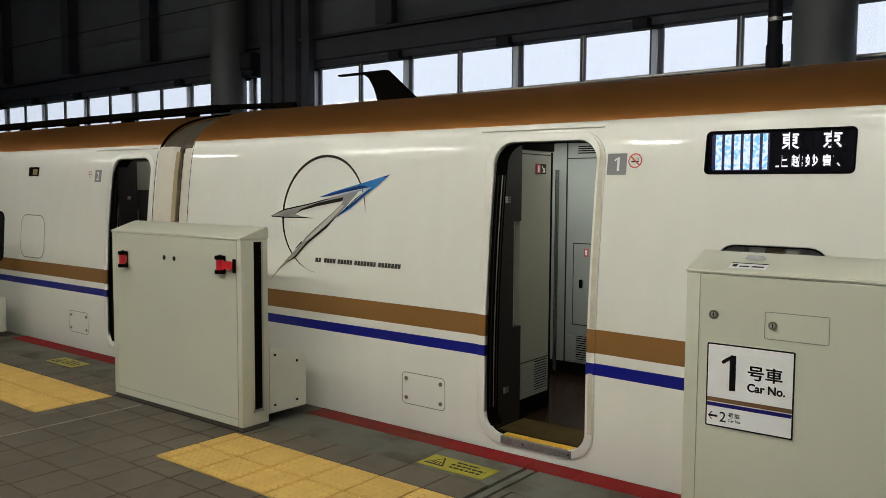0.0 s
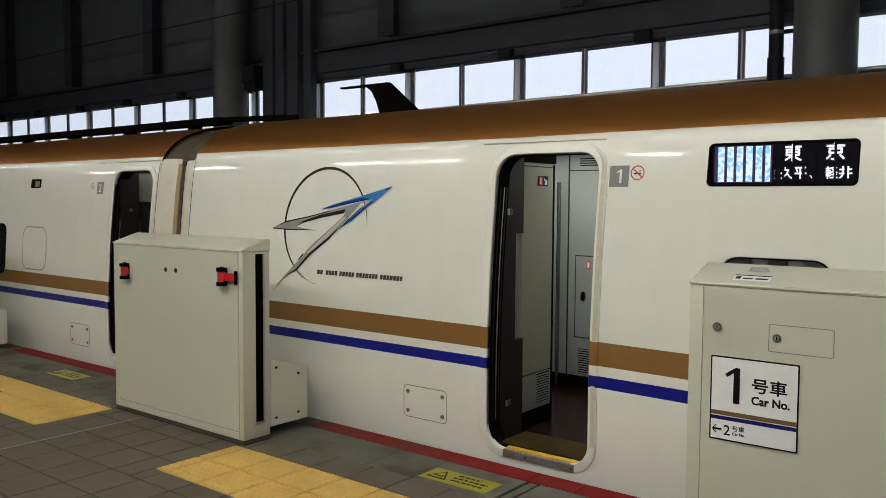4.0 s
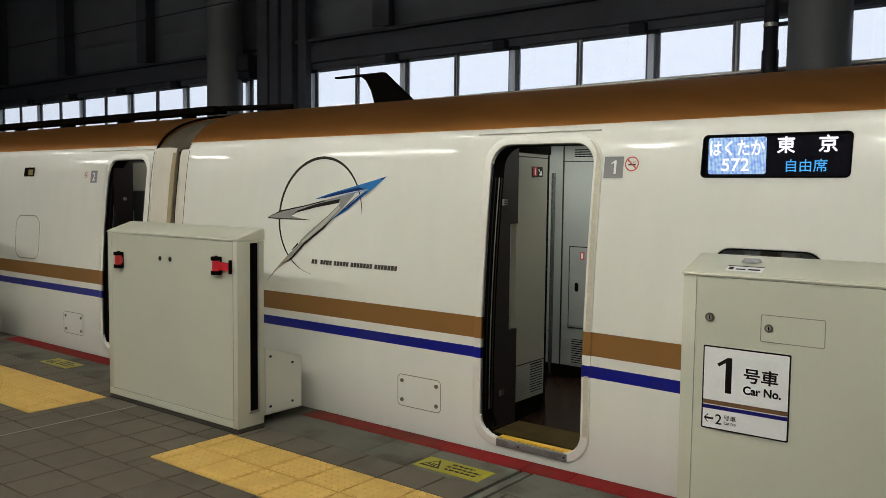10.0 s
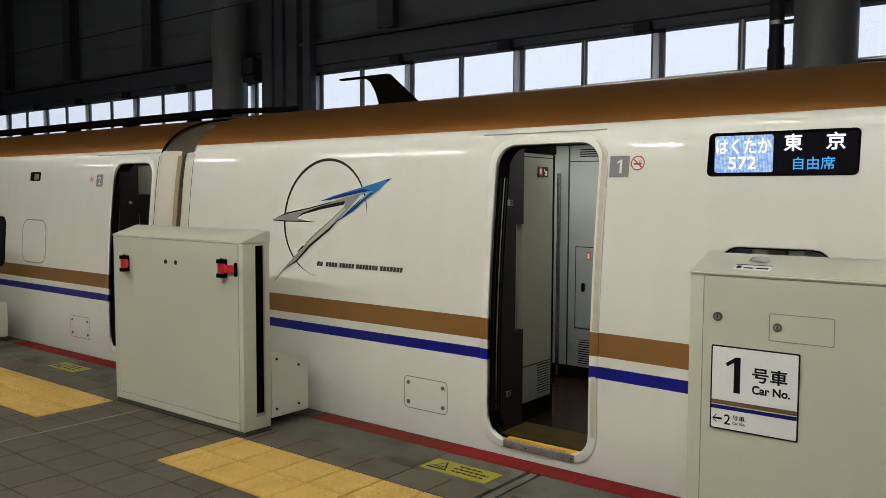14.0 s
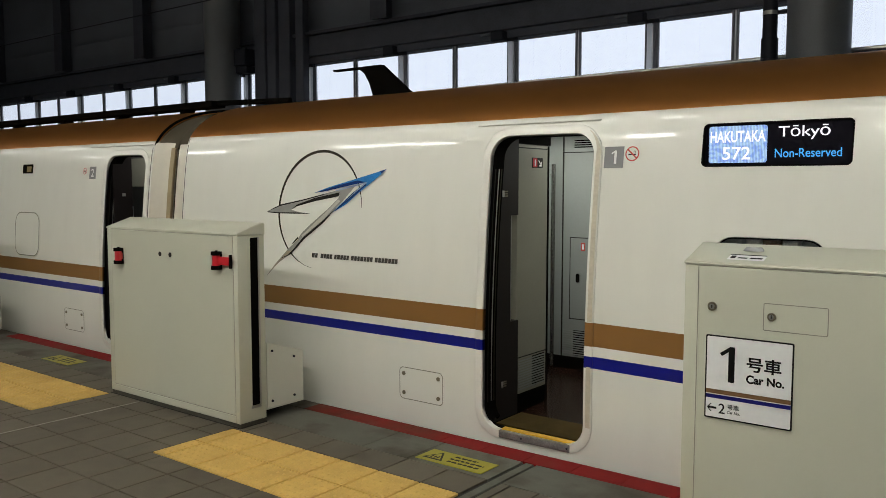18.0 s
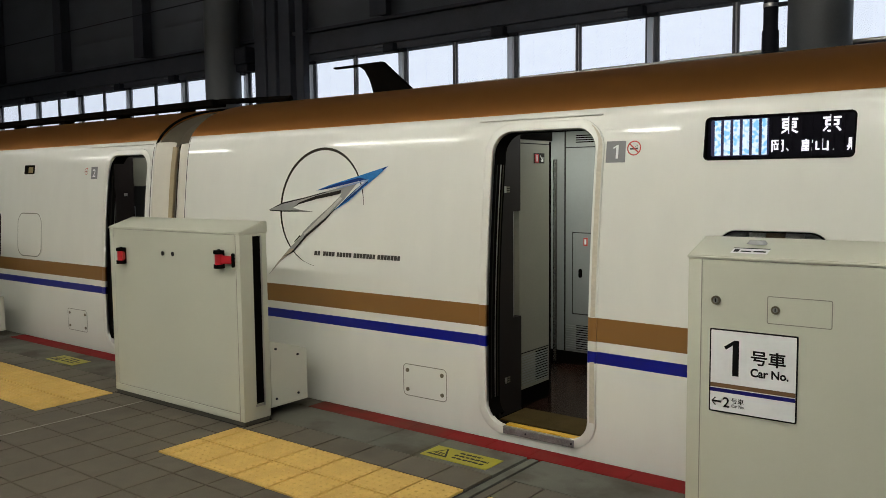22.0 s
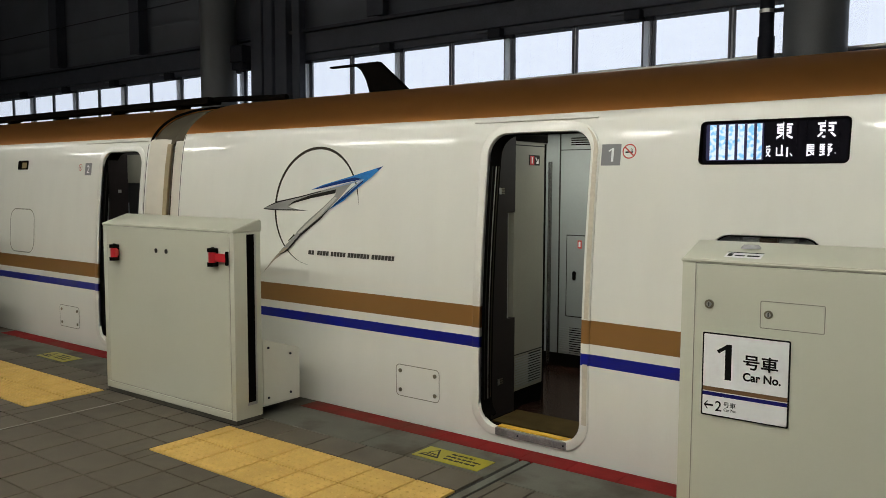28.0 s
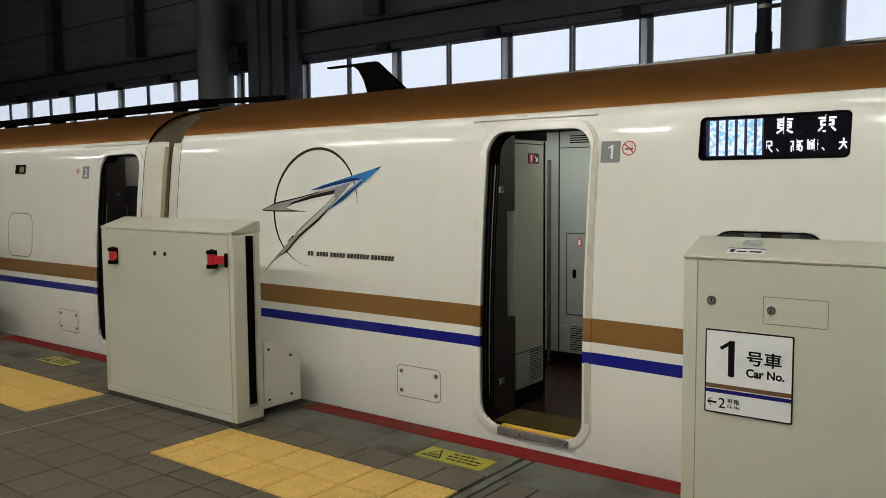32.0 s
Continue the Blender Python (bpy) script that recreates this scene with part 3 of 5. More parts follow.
def station_window(k, x, x1):
    """One bay from the post at x to the next at x1: post, slit, mullion, rails, two panes and the opener."""
    win = thing("window_%d" % k, x, WIN_Y, sill(x), "two-pane station window with dark metal mullions", "window", "window band", "structure")
    lo, hi = (sill, 0.0), (head, 0.0)
    part("post", band(x - 0.088, x - 0.046, WIN_Y - 0.012, WIN_Y + 0.03, lo, hi, 0.003), M_FRAME, win, "dark metal post")
    post = band(x + 0.015, x + 0.046, WIN_Y - 0.012, WIN_Y + 0.03, lo, hi, 0.003)
    band(x + 0.050, x + 0.086, WIN_Y - 0.012, WIN_Y + 0.03, lo, hi, 0.003, post)
    part("post", post, M_FRAME, win, "dark metal double post")
    # milky channel between the posts, open to the outside
    bm = bmesh.new()
    pts = ((x - 0.045, WIN_Y + 0.012), (x - 0.045, WIN_Y - 0.052), (x + 0.014, WIN_Y - 0.052), (x + 0.014, WIN_Y + 0.012))
    rows = [[bm.verts.new((a, b, f(a))) for a, b in pts] for f in (sill, head)]
    for i in range(3):
        bm.faces.new((rows[0][i], rows[0][i + 1], rows[1][i + 1], rows[1][i]))
    slit = part("slit_channel", bm, M_SLIT, win, "milky light channel between the posts")
    slit.visible_shadow = False
    m = (x + x1) / 2
    mu = band(m - 0.041, m - 0.012, WIN_Y - 0.014, WIN_Y + 0.025, lo, hi, 0.003)
    band(m + 0.012, m + 0.036, WIN_Y - 0.014, WIN_Y + 0.025, lo, hi, 0.003, mu)
    part("mullion", mu, M_FRAME, win)
    part("mullion_core", band(m - 0.0115, m + 0.0115, WIN_Y - 0.004, WIN_Y + 0.02, lo, hi), M_POST, win, "grey core of the mullion")
    part("head_rail", band(x + 0.087, x1 - 0.089, WIN_Y - 0.008, WIN_Y + 0.03, (head, -0.006), hi, 0.002), M_FRAME, win)
    part("sill_rail", band(x + 0.087, x1 - 0.089, WIN_Y - 0.008, WIN_Y + 0.03, lo, (sill, 0.012), 0.002), M_STEEL, win)
    for a, b in ((x + 0.087, m - 0.042), (m + 0.037, x1 - 0.089)):
        pane = part("pane", band(a, b, WIN_Y + 0.006, WIN_Y + 0.012, (sill, 0.013), (head, -0.007)), M_PANE, win, "clear slightly dusty glass")
        pane.visible_shadow = False
    if abs(x - 1.83) > 0.1:
        # opener hung beside the post, its rod and its cap on the post
        op = band(x - 0.24, x - 0.03, WIN_Y - 0.20, WIN_Y - 0.05, (head, -0.045), (head, 0.085), 0.012)
        part("opener", op, M_DARK, win, "dark window opener box")
        part("opener_rod", band(x - 0.42, x - 0.22, WIN_Y - 0.17, WIN_Y - 0.145, (head, 0.050), (head, 0.075)), M_FRAME, win, "thin dark opener rod")
        part("post_cap", band(x - 0.05, x + 0.09, WIN_Y - 0.06, WIN_Y - 0.013, (head, -0.045), (head, 0.02), 0.006), M_DARK, win)


def station_wall():
    setting("wall_north", band(X_W, X_E, WIN_Y, WIN_Y + 0.2, level(-1.5), (sill, 0.0)), M_WALL, "dark station wall below the window band")
    up = band(X_W, X_E, WIN_Y, WIN_Y + 0.2, (head, 0.002), level(11.0))
    # the siding's horizontal laps
    z = 4.6
    while z < 10.8:
        box(X_W, X_E, WIN_Y - 0.008, WIN_Y - 0.001, z, z + 0.02, bm=up)
        z += 0.60
    setting("wall_upper", up, M_WALL, "dark metal siding above the window band")
    beam = band(X_W, X_E, WIN_Y - 0.16, WIN_Y - 0.004, (head, 0.10), (head, 0.42), 0.01)
    band(X_W, X_E, WIN_Y - 0.24, WIN_Y - 0.02, (head, 0.424), (head, 0.47), bm=beam)
    band(X_W, X_E, WIN_Y - 0.10, WIN_Y - 0.006, (head, 0.0), (head, 0.096), bm=beam)
    setting("trim_head", beam, M_BEAM, "dark steel beam along the heads of the windows")
    setting("trim_sill", band(X_W, X_E, WIN_Y - 0.05, WIN_Y - 0.004, (sill, -0.030), (sill, -0.002), 0.006), M_STEEL, "light metal sill under the windows")
    setting("wall_closing_east", band(POSTS[-1] - 0.09, X_E, WIN_Y, WIN_Y + 0.2, (sill, 0.0), (head, 0.002)), M_WALL, "dark wall beyond the windows")
    setting("wall_closing_west", band(X_W, POSTS[0] - 0.09, WIN_Y, WIN_Y + 0.2, (sill, 0.0), (head, 0.002)), M_WALL, "dark wall beyond the windows")
    for k, (a, b) in enumerate(zip(POSTS, POSTS[1:])):
        station_window(k + 1, a, b)


station_wall()
setting("wall_south", box(X_W, X_E, -7.7, -7.5, -1.3, 11.0), M_BACK, "plain painted wall behind the platform")
setting("wall_west", box(X_W - 0.2, X_W, -7.7, 6.6, -1.5, 11.0), M_WALL, "dark end wall")
setting("wall_east", box(X_E, X_E + 0.2, -7.7, 6.6, -1.5, 11.0), M_WALL, "dark end wall")
setting("ceiling", box(X_W, X_E, -7.7, 6.6, 11.0, 11.2), M_CEIL, "dark high station ceiling")
setting("backdrop", box(-900, 300, 120, 120.5, -8.9, 160), M_SKY, "plain pale overcast sky")


def wall_ribs():
    """Dark steel ribs on the upper wall."""
    first = None
    for x in (-22.9, -19.8, -16.75, -13.66, -10.58, -4.33, -1.2, 1.9, 5.0):
        if first is None:
            first = thing("wall_rib", x, WIN_Y - 0.15, HEAD + 0.5, "dark vertical steel rib on the upper wall", "steel rib", "ribs of the upper wall")
            f = box(x - 0.16, x + 0.16, WIN_Y - 0.30, WIN_Y - 0.27, HEAD + 0.475, 10.9)
            part("flange", f, M_BEAM, first)
            part("web", box(x - 0.02, x + 0.02, WIN_Y - 0.27, WIN_Y - 0.014, HEAD + 0.475, 10.9), M_BEAM, first)
        else:
            copy_thing(first, Matrix.Translation((x, WIN_Y - 0.15, HEAD + 0.5)))


wall_ribs()


def columns():
    first = None
    for x in (-7.76, 1.825, 11.4, -17.35, -26.9):
        y = 5.92
        if first is None:
            first = thing("station_column", x, y, -1.27, "round grey painted steel column beside the window wall", "column", "columns along the wall")
            part("shaft", cyl((x, y, -1.27), (x, y, 11.0), 0.303, 40), M_COL, first, smooth=40)
            part("base_ring", cyl((x, y, -1.27), (x, y, -1.15), 0.42, 40), M_COL, first, smooth=40)
        else:
            copy_thing(first, Matrix.Translation((x, y, -1.27)))


columns()


def wall_pipe(x, y, r, collars, label):
    p = thing("wall_pipe", x, y, -1.27, label, "pipe", "pipes on the wall")
    part("pipe", cyl((x, y, -1.27), (x, y, 10.9), r, 20), M_DARK, p, smooth=40)
    for z in collars:
        part("collar", cyl((x, y, z - 0.13), (x, y, z + 0.09), r * 1.16, 20), M_DARK, p, smooth=40)
    for z in (3.435, 6.0):
        part("strap", cyl((x, y, z - 0.02), (x, y, z + 0.02), r * 1.06, 20), M_STEEL, p, "thin metal strap", 40)
        part("bracket", box(x + r * 0.5, x + r + 0.26, y - 0.02, y + 0.02, z - 0.02, z + 0.02), M_DARK, p)


wall_pipe(1.308, 6.05, 0.0745, (3.08,), "dark drain pipe with a collar beside the column")


def pipe_rack():
    r = thing("cable_riser", -6.6, 6.2, -1.27, "dark steel cable riser with clamps beside the column", "cable riser")
    for a, b, y in ((-7.17, -6.90, 6.12), (-6.895, -6.76, 6.16), (-6.755, -6.585, 6.08), (-6.535, -6.262, 6.1), (-6.13, -5.95, 6.1)):
        part("tray", box(a, b, y, y + 0.14, -1.27, 10.9, 0.01, 1), M_BEAM, r)
    part("cover_strip", box(-6.36, -6.18, 6.26, 6.28, -1.27, 10.9), M_POST, r, "grey metal cover strip")
    for z in (5.6,):
        part("clamp", box(-7.5, -5.95, 5.90, 6.05, z, z + 0.14, 0.01, 1), M_DARK, r)
    part("junction_box", box(-7.72, -7.16, 5.92, 6.18, 3.62, 3.90, 0.02), M_DARK, r)
    part("junction_box", box(-7.50, -7.18, 5.96, 6.16, 3.50, 3.62, 0.02), M_DARK, r)
    part("clamp", cyl((-7.85, 5.9, 3.76), (-7.7, 6.0, 3.76), 0.025, 10), M_DARK, r)
    part("conduit", cyl((-7.4, 6.05, 3.45), (-7.4, 6.05, 3.58), 0.05, 12), M_DARK, r)


pipe_rack()


def overhead_wire(name, p, q, r, label):
    w = thing(name, p[0], p[1], p[2], label, "wire")
    part("strand", cyl(p, q, r, 6), M_DARK if r < 0.02 else M_BACK, w)
    return w


overhead_wire("overhead_wire", (X_W, 5.2, 4.55), (X_E, 5.2, 4.55), 0.010, "thin dark wire strung along the wall")
POWER = overhead_wire("power_line", (-150, 60, 17.3), (90, 60, 14.8), 0.08, "thin power line on poles outside the windows")
for px, pz in ((-150, 18.0), (90, 15.5)):
    part("pole", cyl((px, 60.0, -8.9), (px, 60.0, pz), 0.2, 12), M_BACK, POWER)

# ---------------------------------------------------------------- lamps over the platform
def lamp_rows():
    first = {}
    near = [(0.78 + 1.63 * k, 1.2) for k in range(-9, 4)]
    # the lamp at 2.30 is added, unseen, to brighten the second gate
    back = [(-13.6, 1.2), (-9.8, 1.2), (-5.8, 1.2), (-4.3, 1.0), (-1.62, 0.6), (-0.54, 0.6), (0.80, 0.95), (2.30, 1.2), (3.50, 0.72)]
    for y, z, half, xs in ((-0.95, 4.0, 0.034, near), (-3.6, 4.0, 0.115, back)):
        for x, long in xs:
            # the lamps at the west end are set dimmer to darken that side
            glass = ((M_LAMP_DIM if x < -2.0 else M_LAMP) if half < 0.1 else (M_LAMP_WIDE_DIM if x < -2.0 else M_LAMP_WIDE))
            key = (y, long, glass.name)
            if key in first:
                copy_thing(first[key], Matrix.Translation((x, y, z)))
                continue
            f = first[key] = thing("platform_lamp", x, y, z, "white batten lamp hung over the platform", "lamp", "lamps over the platform")
            part("diffuser", box(x, x + long, y - half, y + half, z, z + 0.05, 0.012), glass, f)
            part("housing", box(x - 0.02, x + long + 0.02, y - half - 0.01, y + half + 0.01, z + 0.052, z + 0.11, 0.01, 1), M_WHITE, f)
            for dx in (0.15, long - 0.15):
                part("hanger", cyl((x + dx, y, z + 0.11), (x + dx, y, 5.0), 0.008, 6), M_STEEL, f)


lamp_rows()
setting("canopy", box(X_W, X_E, -7.5, 0.2, 5.0, 5.1), M_WHITE, "white canopy ceiling over the platform")

# ---------------------------------------------------------------- train
DOOR = (1.010, 1.729, 0.072, 1.922, 0.13)
LED = (2.370, 3.100, 1.719, 1.941, 0.025)
DOOR2 = (-3.49, -2.83, 0.09, 1.905, 0.13)


def solidify(ob, t):
    m = ob.modifiers.new("thickness", 'SOLIDIFY')
    m.thickness, m.offset = t, -1.0
    return ob


def car(name, x0, x1, holes, label):
    c = thing(name, (x0 + x1) / 2, CY, -1.0, label, "train car", "cars of the train")
    solidify(part("body", car_shell(x0, x1, holes), M_CAR, c, "white painted body with bronze roof and bronze and blue bands", 35, False), 0.03)
    part("underframe", box(x0 + 0.1, x1 - 0.1, 1.42, 2 * CY - 1.42, -1.2, -0.9), M_DARK, c)
    return c


CAR1 = car("train_car", -2.235, 9.0, [DOOR, LED, (2.460, 3.020, 0.78, 1.352, 0.10)], "white bullet train car with bronze roof, door open")
CAR2 = car("train_car", -16.0, -2.74, [DOOR2], "white bullet train car with bronze roof, next in the train")


def end_wall(c, x):
    o = [(y, z) for z, y in SIDE] + [(2 * CY - y, z) for z, y in reversed(SIDE[:-1])]
    bm = bmesh.new()
    a = [bm.verts.new((x - 0.02, y + (0.02 if y < CY else -0.02), z - 0.02)) for y, z in o]
    b = [bm.verts.new((x + 0.02, y + (0.02 if y < CY else -0.02), z - 0.02)) for y, z in o]
    bm.faces.new(a)
    bm.faces.new(b[::-1])
    for i in range(len(a)):
        j = (i + 1) % len(a)
        bm.faces.new((a[i], a[j], b[j], b[i]))
    part("end_wall", bm, M_DARK, c)


end_wall(CAR1, -2.21)
end_wall(CAR2, -2.765)
end_wall(CAR1, 8.9)
end_wall(CAR2, -15.9)


def hood(c, x0, x1, inset, split, round_to, mid, curl):
    """Gangway fairing between the cars: cream sides, dark grey over the roof."""
    for name, m, keep in (("hood_side", M_HOOD, lambda z: z < split + 0.02), ("hood_top", M_HOODROOF, lambda z: z >= split - 0.03)):
        bm = bmesh.new()
        prof = [(z, y) for z, y in SIDE if keep(z)]
        a0, a1 = (x0, x1) if name == "hood_side" else ((x0, mid) if round_to > 0 else (mid, x1))
        xs = [a0 + (a1 - a0) * k / 8 for k in range(9)]
        grid = []
        for k, x in enumerate(xs):
            u = k / 8 if round_to > 0 else 1 - k / 8
            d = inset + (curl if name == "hood_side" else 0.006) * max(0.0, (u - 0.6) / 0.4) ** 2 - (0.005 if name == "hood_top" else 0.0)
            grid.append([bm.verts.new((x, y + d, z - d * max(0.0, min(1.0, (z - 1.9) / 0.3)))) for z, y in prof])
        for a, b in zip(grid, grid[1:]):
            for i in range(len(a) - 1):
                bm.faces.new((a[i], a[i + 1], b[i + 1], b[i]))
        solidify(part(name, bm, m, c, "", 40), 0.03)


hood(CAR2, -2.735, -2.458, 0.03, 1.992, 1, -2.415, 0.035)
hood(CAR1, -2.390, -2.245, 0.022, 2.008, -1, -2.405, 0.008)

def hood_seal():
    """Tan strip on the end of the second car's hood, coloured for the shading there."""
    bm = bmesh.new()
    zs = [-0.5 + 0.205 * k for k in range(13)]
    rows = [[bm.verts.new((x, side_y(min(z, 1.955)) + d, min(z, 1.955))) for z in zs] for x, d in ((-2.486, 0.040), (-2.465, 0.040), (-2.445, 0.046))]
    for a, b in zip(rows, rows[1:]):
        for i in range(len(zs) - 1):
            bm.faces.new((a[i], a[i + 1], b[i + 1], b[i]))
    solidify(part("hood_seal", bm, M_HOOD_SHADE, CAR2, "tan strip for the shading at the hood's end", 40), 0.03)


hood_seal()


def roof_lip():
    """Black rubber edge where the second car's roof ends."""
    bm = bmesh.new()
    prof = [(z, y) for z, y in SIDE if z >= 1.99]
    rows = [[bm.verts.new((x, y - 0.002, z + 0.002)) for z, y in prof] for x in (-2.746, -2.7385)]
    for i in range(len(prof) - 1):
        bm.faces.new((rows[0][i], rows[0][i + 1], rows[1][i + 1], rows[1][i]))
    solidify(part("roof_lip", bm, M_BLACK, CAR2, "black rubber edge of the roof", 40), 0.022)


roof_lip()
part("gangway", box(-2.66, -2.24, 1.375, 2 * CY - 1.375, -0.8, 1.985), M_GANGWAY, CAR1, "dark gangway between the cars")


def car_details():
    # door rims, gutters and seams of both cars
    for c, d in ((CAR1, DOOR), (CAR2, DOOR2)):
        part("door_rim", ring(d[0], d[1], d[2], d[3], d[4], 0.056, 0.011, 0.016), M_CAR, c, "raised painted rim round the open doorway", 50)
        part("door_reveal", ring(d[0], d[1], d[2], d[3], d[4], 0.036, 0.010, 0.14, reveal=True), M_BLACK, c, "black reveal of the doorway", 50)
        # rubber seal on the edge where the leaf closes
        for k, (a, m) in enumerate(((0.035, M_EMB_DARK), (0.075, M_STEEL), (0.105, M_EMB_LINE))):
            s = bmesh.new()
            zs = [0.22 + 0.15 * i for i in range(11)]
            v = [[s.verts.new((d[0] + 0.011, side_y(z) + a + e, z)) for e in (0.0, 0.012)] for z in zs]
            for p, q in zip(v, v[1:]):
                s.faces.new((p[0], p[1], q[1], q[0]))
            part("door_seal", s, m, c)
        # worn outer edge of the rim beside the doorway, running out round the upper corner; the tan also paints in the
        # flank's shade
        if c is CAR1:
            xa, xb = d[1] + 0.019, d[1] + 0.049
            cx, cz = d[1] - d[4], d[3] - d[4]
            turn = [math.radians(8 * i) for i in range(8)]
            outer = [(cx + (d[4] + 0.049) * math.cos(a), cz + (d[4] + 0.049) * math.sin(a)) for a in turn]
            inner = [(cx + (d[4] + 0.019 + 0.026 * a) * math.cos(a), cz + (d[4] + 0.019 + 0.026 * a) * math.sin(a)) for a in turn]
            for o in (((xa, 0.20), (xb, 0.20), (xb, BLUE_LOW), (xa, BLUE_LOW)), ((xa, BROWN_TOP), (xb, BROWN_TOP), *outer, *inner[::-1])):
                part("jamb_edge", decal(o, 0.0135), M_JAMB, c, "worn tan edge of the doorway with its shade painted in")
        gx0, gx1 = (d[0] - 0.13, d[1] + 0.025) if c is CAR1 else (d[0] - 0.35, d[1] + 0.05)
        g = box(gx0, gx1, side_y(1.997) - 0.012, side_y(1.997) + 0.01, 1.993, 2.002, 0.004, 1)
        part("rain_gutter", g, M_CREAM, c)
        st = box(d[0] + 0.13, d[1] - 0.083, side_y(0.05) - 0.016, side_y(0.05) + 0.01, 0.026, 0.074, 0.004, 1)
        st = part("step_plate", st, M_SILLPL, c, "brushed metal step plate")
        for x in (d[0] + 0.30, d[1] - 0.10):
            part("bolt", cyl((x, side_y(0.05) - 0.019, 0.05), (x, side_y(0.05) - 0.015, 0.05), 0.006, 10), M_DARK, st)
    # hatches with four screws
    for c, x0 in ((CAR1, 0.312), (CAR2, -4.235)):
        x1, z0, z1 = x0 + 0.38, 0.146, 0.370
        lid = prism(rrect(x0 + 0.004, x1 - 0.004, z0 + 0.004, z1 - 0.004, 0.03), 0, 1)
        for v in lid.verts:
            v.co.y = side_y(v.co.z) - (0.004 if v.co.y < 0.5 else -0.002)
        h = part("access_hatch", lid, M_CAR, c, "white square hatch with four screws")
        part("seam", groove(rrect(x0, x1, z0, z1, 0.034), 0.0055, -0.0055), M_SEAM, h)
        for x in (x0 + 0.04, x1 - 0.04):
            for z in (z0 + 0.045, z1 - 0.045):
                part("screw", cyl((x, side_y(z) - 0.010, z), (x, side_y(z) - 0.002, z), 0.014, 12), M_LOCK, h)
    # emergency outlet with rounded seam on the second car
    x0, x1, z0, z1 = -5.285, -4.750, 0.862, 1.332
    lid = prism(rrect(x0, x1, z0, z1, 0.12), 0, 1)
    for v in lid.verts:
        v.co.y = side_y(v.co.z) - (0.006 if v.co.y < 0.5 else -0.002)
    h = part("service_lid", lid, M_CAR, CAR2, "white rounded service lid with dark seam")
    part("seam", groove(rrect(x0, x1, z0, z1, 0.12), 0.010, -0.0075), M_SEAM, h)
    # passenger windows
    w = prism(rrect(2.463, 3.017, 0.783, 1.349, 0.098), 0, 1)
    for v in w.verts:
        v.co.y = side_y(v.co.z) + (0.010 if v.co.y < 0.5 else 0.022)
    pw = part("passenger_window", w, M_PANET, CAR1, "tinted passenger window with rounded corners")
    pw.visible_shadow = False
    part("gasket", ring(2.470, 3.010, 0.790, 1.342, 0.092, 0.006, 0.002, 0.012), M_BLACK, pw)
    # plain blocks in grey, cream and bronze, close behind the glass
    for a, b, m in ((2.490, 2.60, M_PANEL), (2.612, 2.692, M_CREAM), (2.694, 2.788, M_BRONZE), (2.792, 2.872, M_CREAM), (2.884, 2.985, M_PANEL)):
        part("headrest", box(a, b, 1.255, 1.315, 0.80, 1.340, 0.012), m, pw, "plain block behind the window")
    w = prism(rrect(-6.75, -5.70, 0.78, 1.352, 0.10), 0, 1)
    for v in w.verts:
        v.co.y = side_y(v.co.z) - (0.004 if v.co.y < 0.5 else -0.004)
    pw = part("passenger_window", w, M_GLASSD, CAR2, "dark passenger window with rounded corners")
    part("gasket", ring(-6.73, -5.72, 0.80, 1.332, 0.09, 0.018, 0.006, 0.0), M_BLACK, pw)
    # car number plates and no-smoking marks
    for c, x0, x1, z0, z1, digit, smoke in ((CAR1, 1.797, 1.917, 1.716, 1.838, "1", 1.968), (CAR2, -3.81, -3.69, 1.686, 1.806, "2", -3.90)):
        p = part("number_plate", decal(((x0, z0), (x1, z0), (x1, z1), (x0, z1)), 0.002), M_GREY, c, "grey square with a white number")
        t = place(writing(digit, 0.034 if digit == "1" else 0.05, 0.078, 0.012), (x0 + x1) / 2, 0, (z0 + z1) / 2)
        part("number", on_side(t, 0.004), M_WHITE, p)
        r = 0.042 if c is CAR1 else 0.033
        zc = (z0 + z1) / 2 + 0.018
        sg = part("no_smoking_mark", on_side(annulus(smoke, zc, r * 0.84, r), 0.002), M_REDINK, c, "red round no-smoking mark")
        bar = bmesh.new()
        bar.faces.new([bar.verts.new((smoke + a * r * 0.8 + b * r * 0.09, 0, zc - a * r * 0.8 * 0.9 + b * r * 0.05)) for a, b in ((-0.8, -1), (0.8, -1), (0.8, 1), (-0.8, 1))])
        part("bar", on_side(bar, 0.004), M_REDINK, sg)
        cig = bmesh.new()
        cig.faces.new([cig.verts.new((smoke + a * r, 0, zc + b * r)) for a, b in ((-0.55, -0.2), (0.55, -0.2), (0.55, -0.02), (-0.55, -0.02))])
        part("cigarette", on_side(cig, 0.003), M_INK, sg)
        for a in (0.24, 0.44):
            wisp = bmesh.new()
            wisp.faces.new([wisp.verts.new((smoke + (a + u) * r, 0, zc + v * r)) for u, v in ((0.0, 0.04), (0.09, 0.04), (0.02, 0.22), (0.12, 0.42), (0.03, 0.42), (-0.07, 0.22))])
            part("smoke_wisp", on_side(wisp, 0.003), M_SEAM, sg)
    # small amber display of the second car
    b = prism(rrect(-5.198, -4.972, 1.750, 1.848, 0.015), 0, 1)
    for v in b.verts:
        v.co.y = side_y(v.co.z) - (0.003 if v.co.y < 0.5 else -0.003)
    d = part("side_display", b, M_BLACK, CAR2, "small dark display with dim amber light")
    part("lit_field", decal(((-5.10, 1.765), (-5.00, 1.765), (-5.00, 1.825), (-5.10, 1.825)), 0.006), M_LED_R, d)
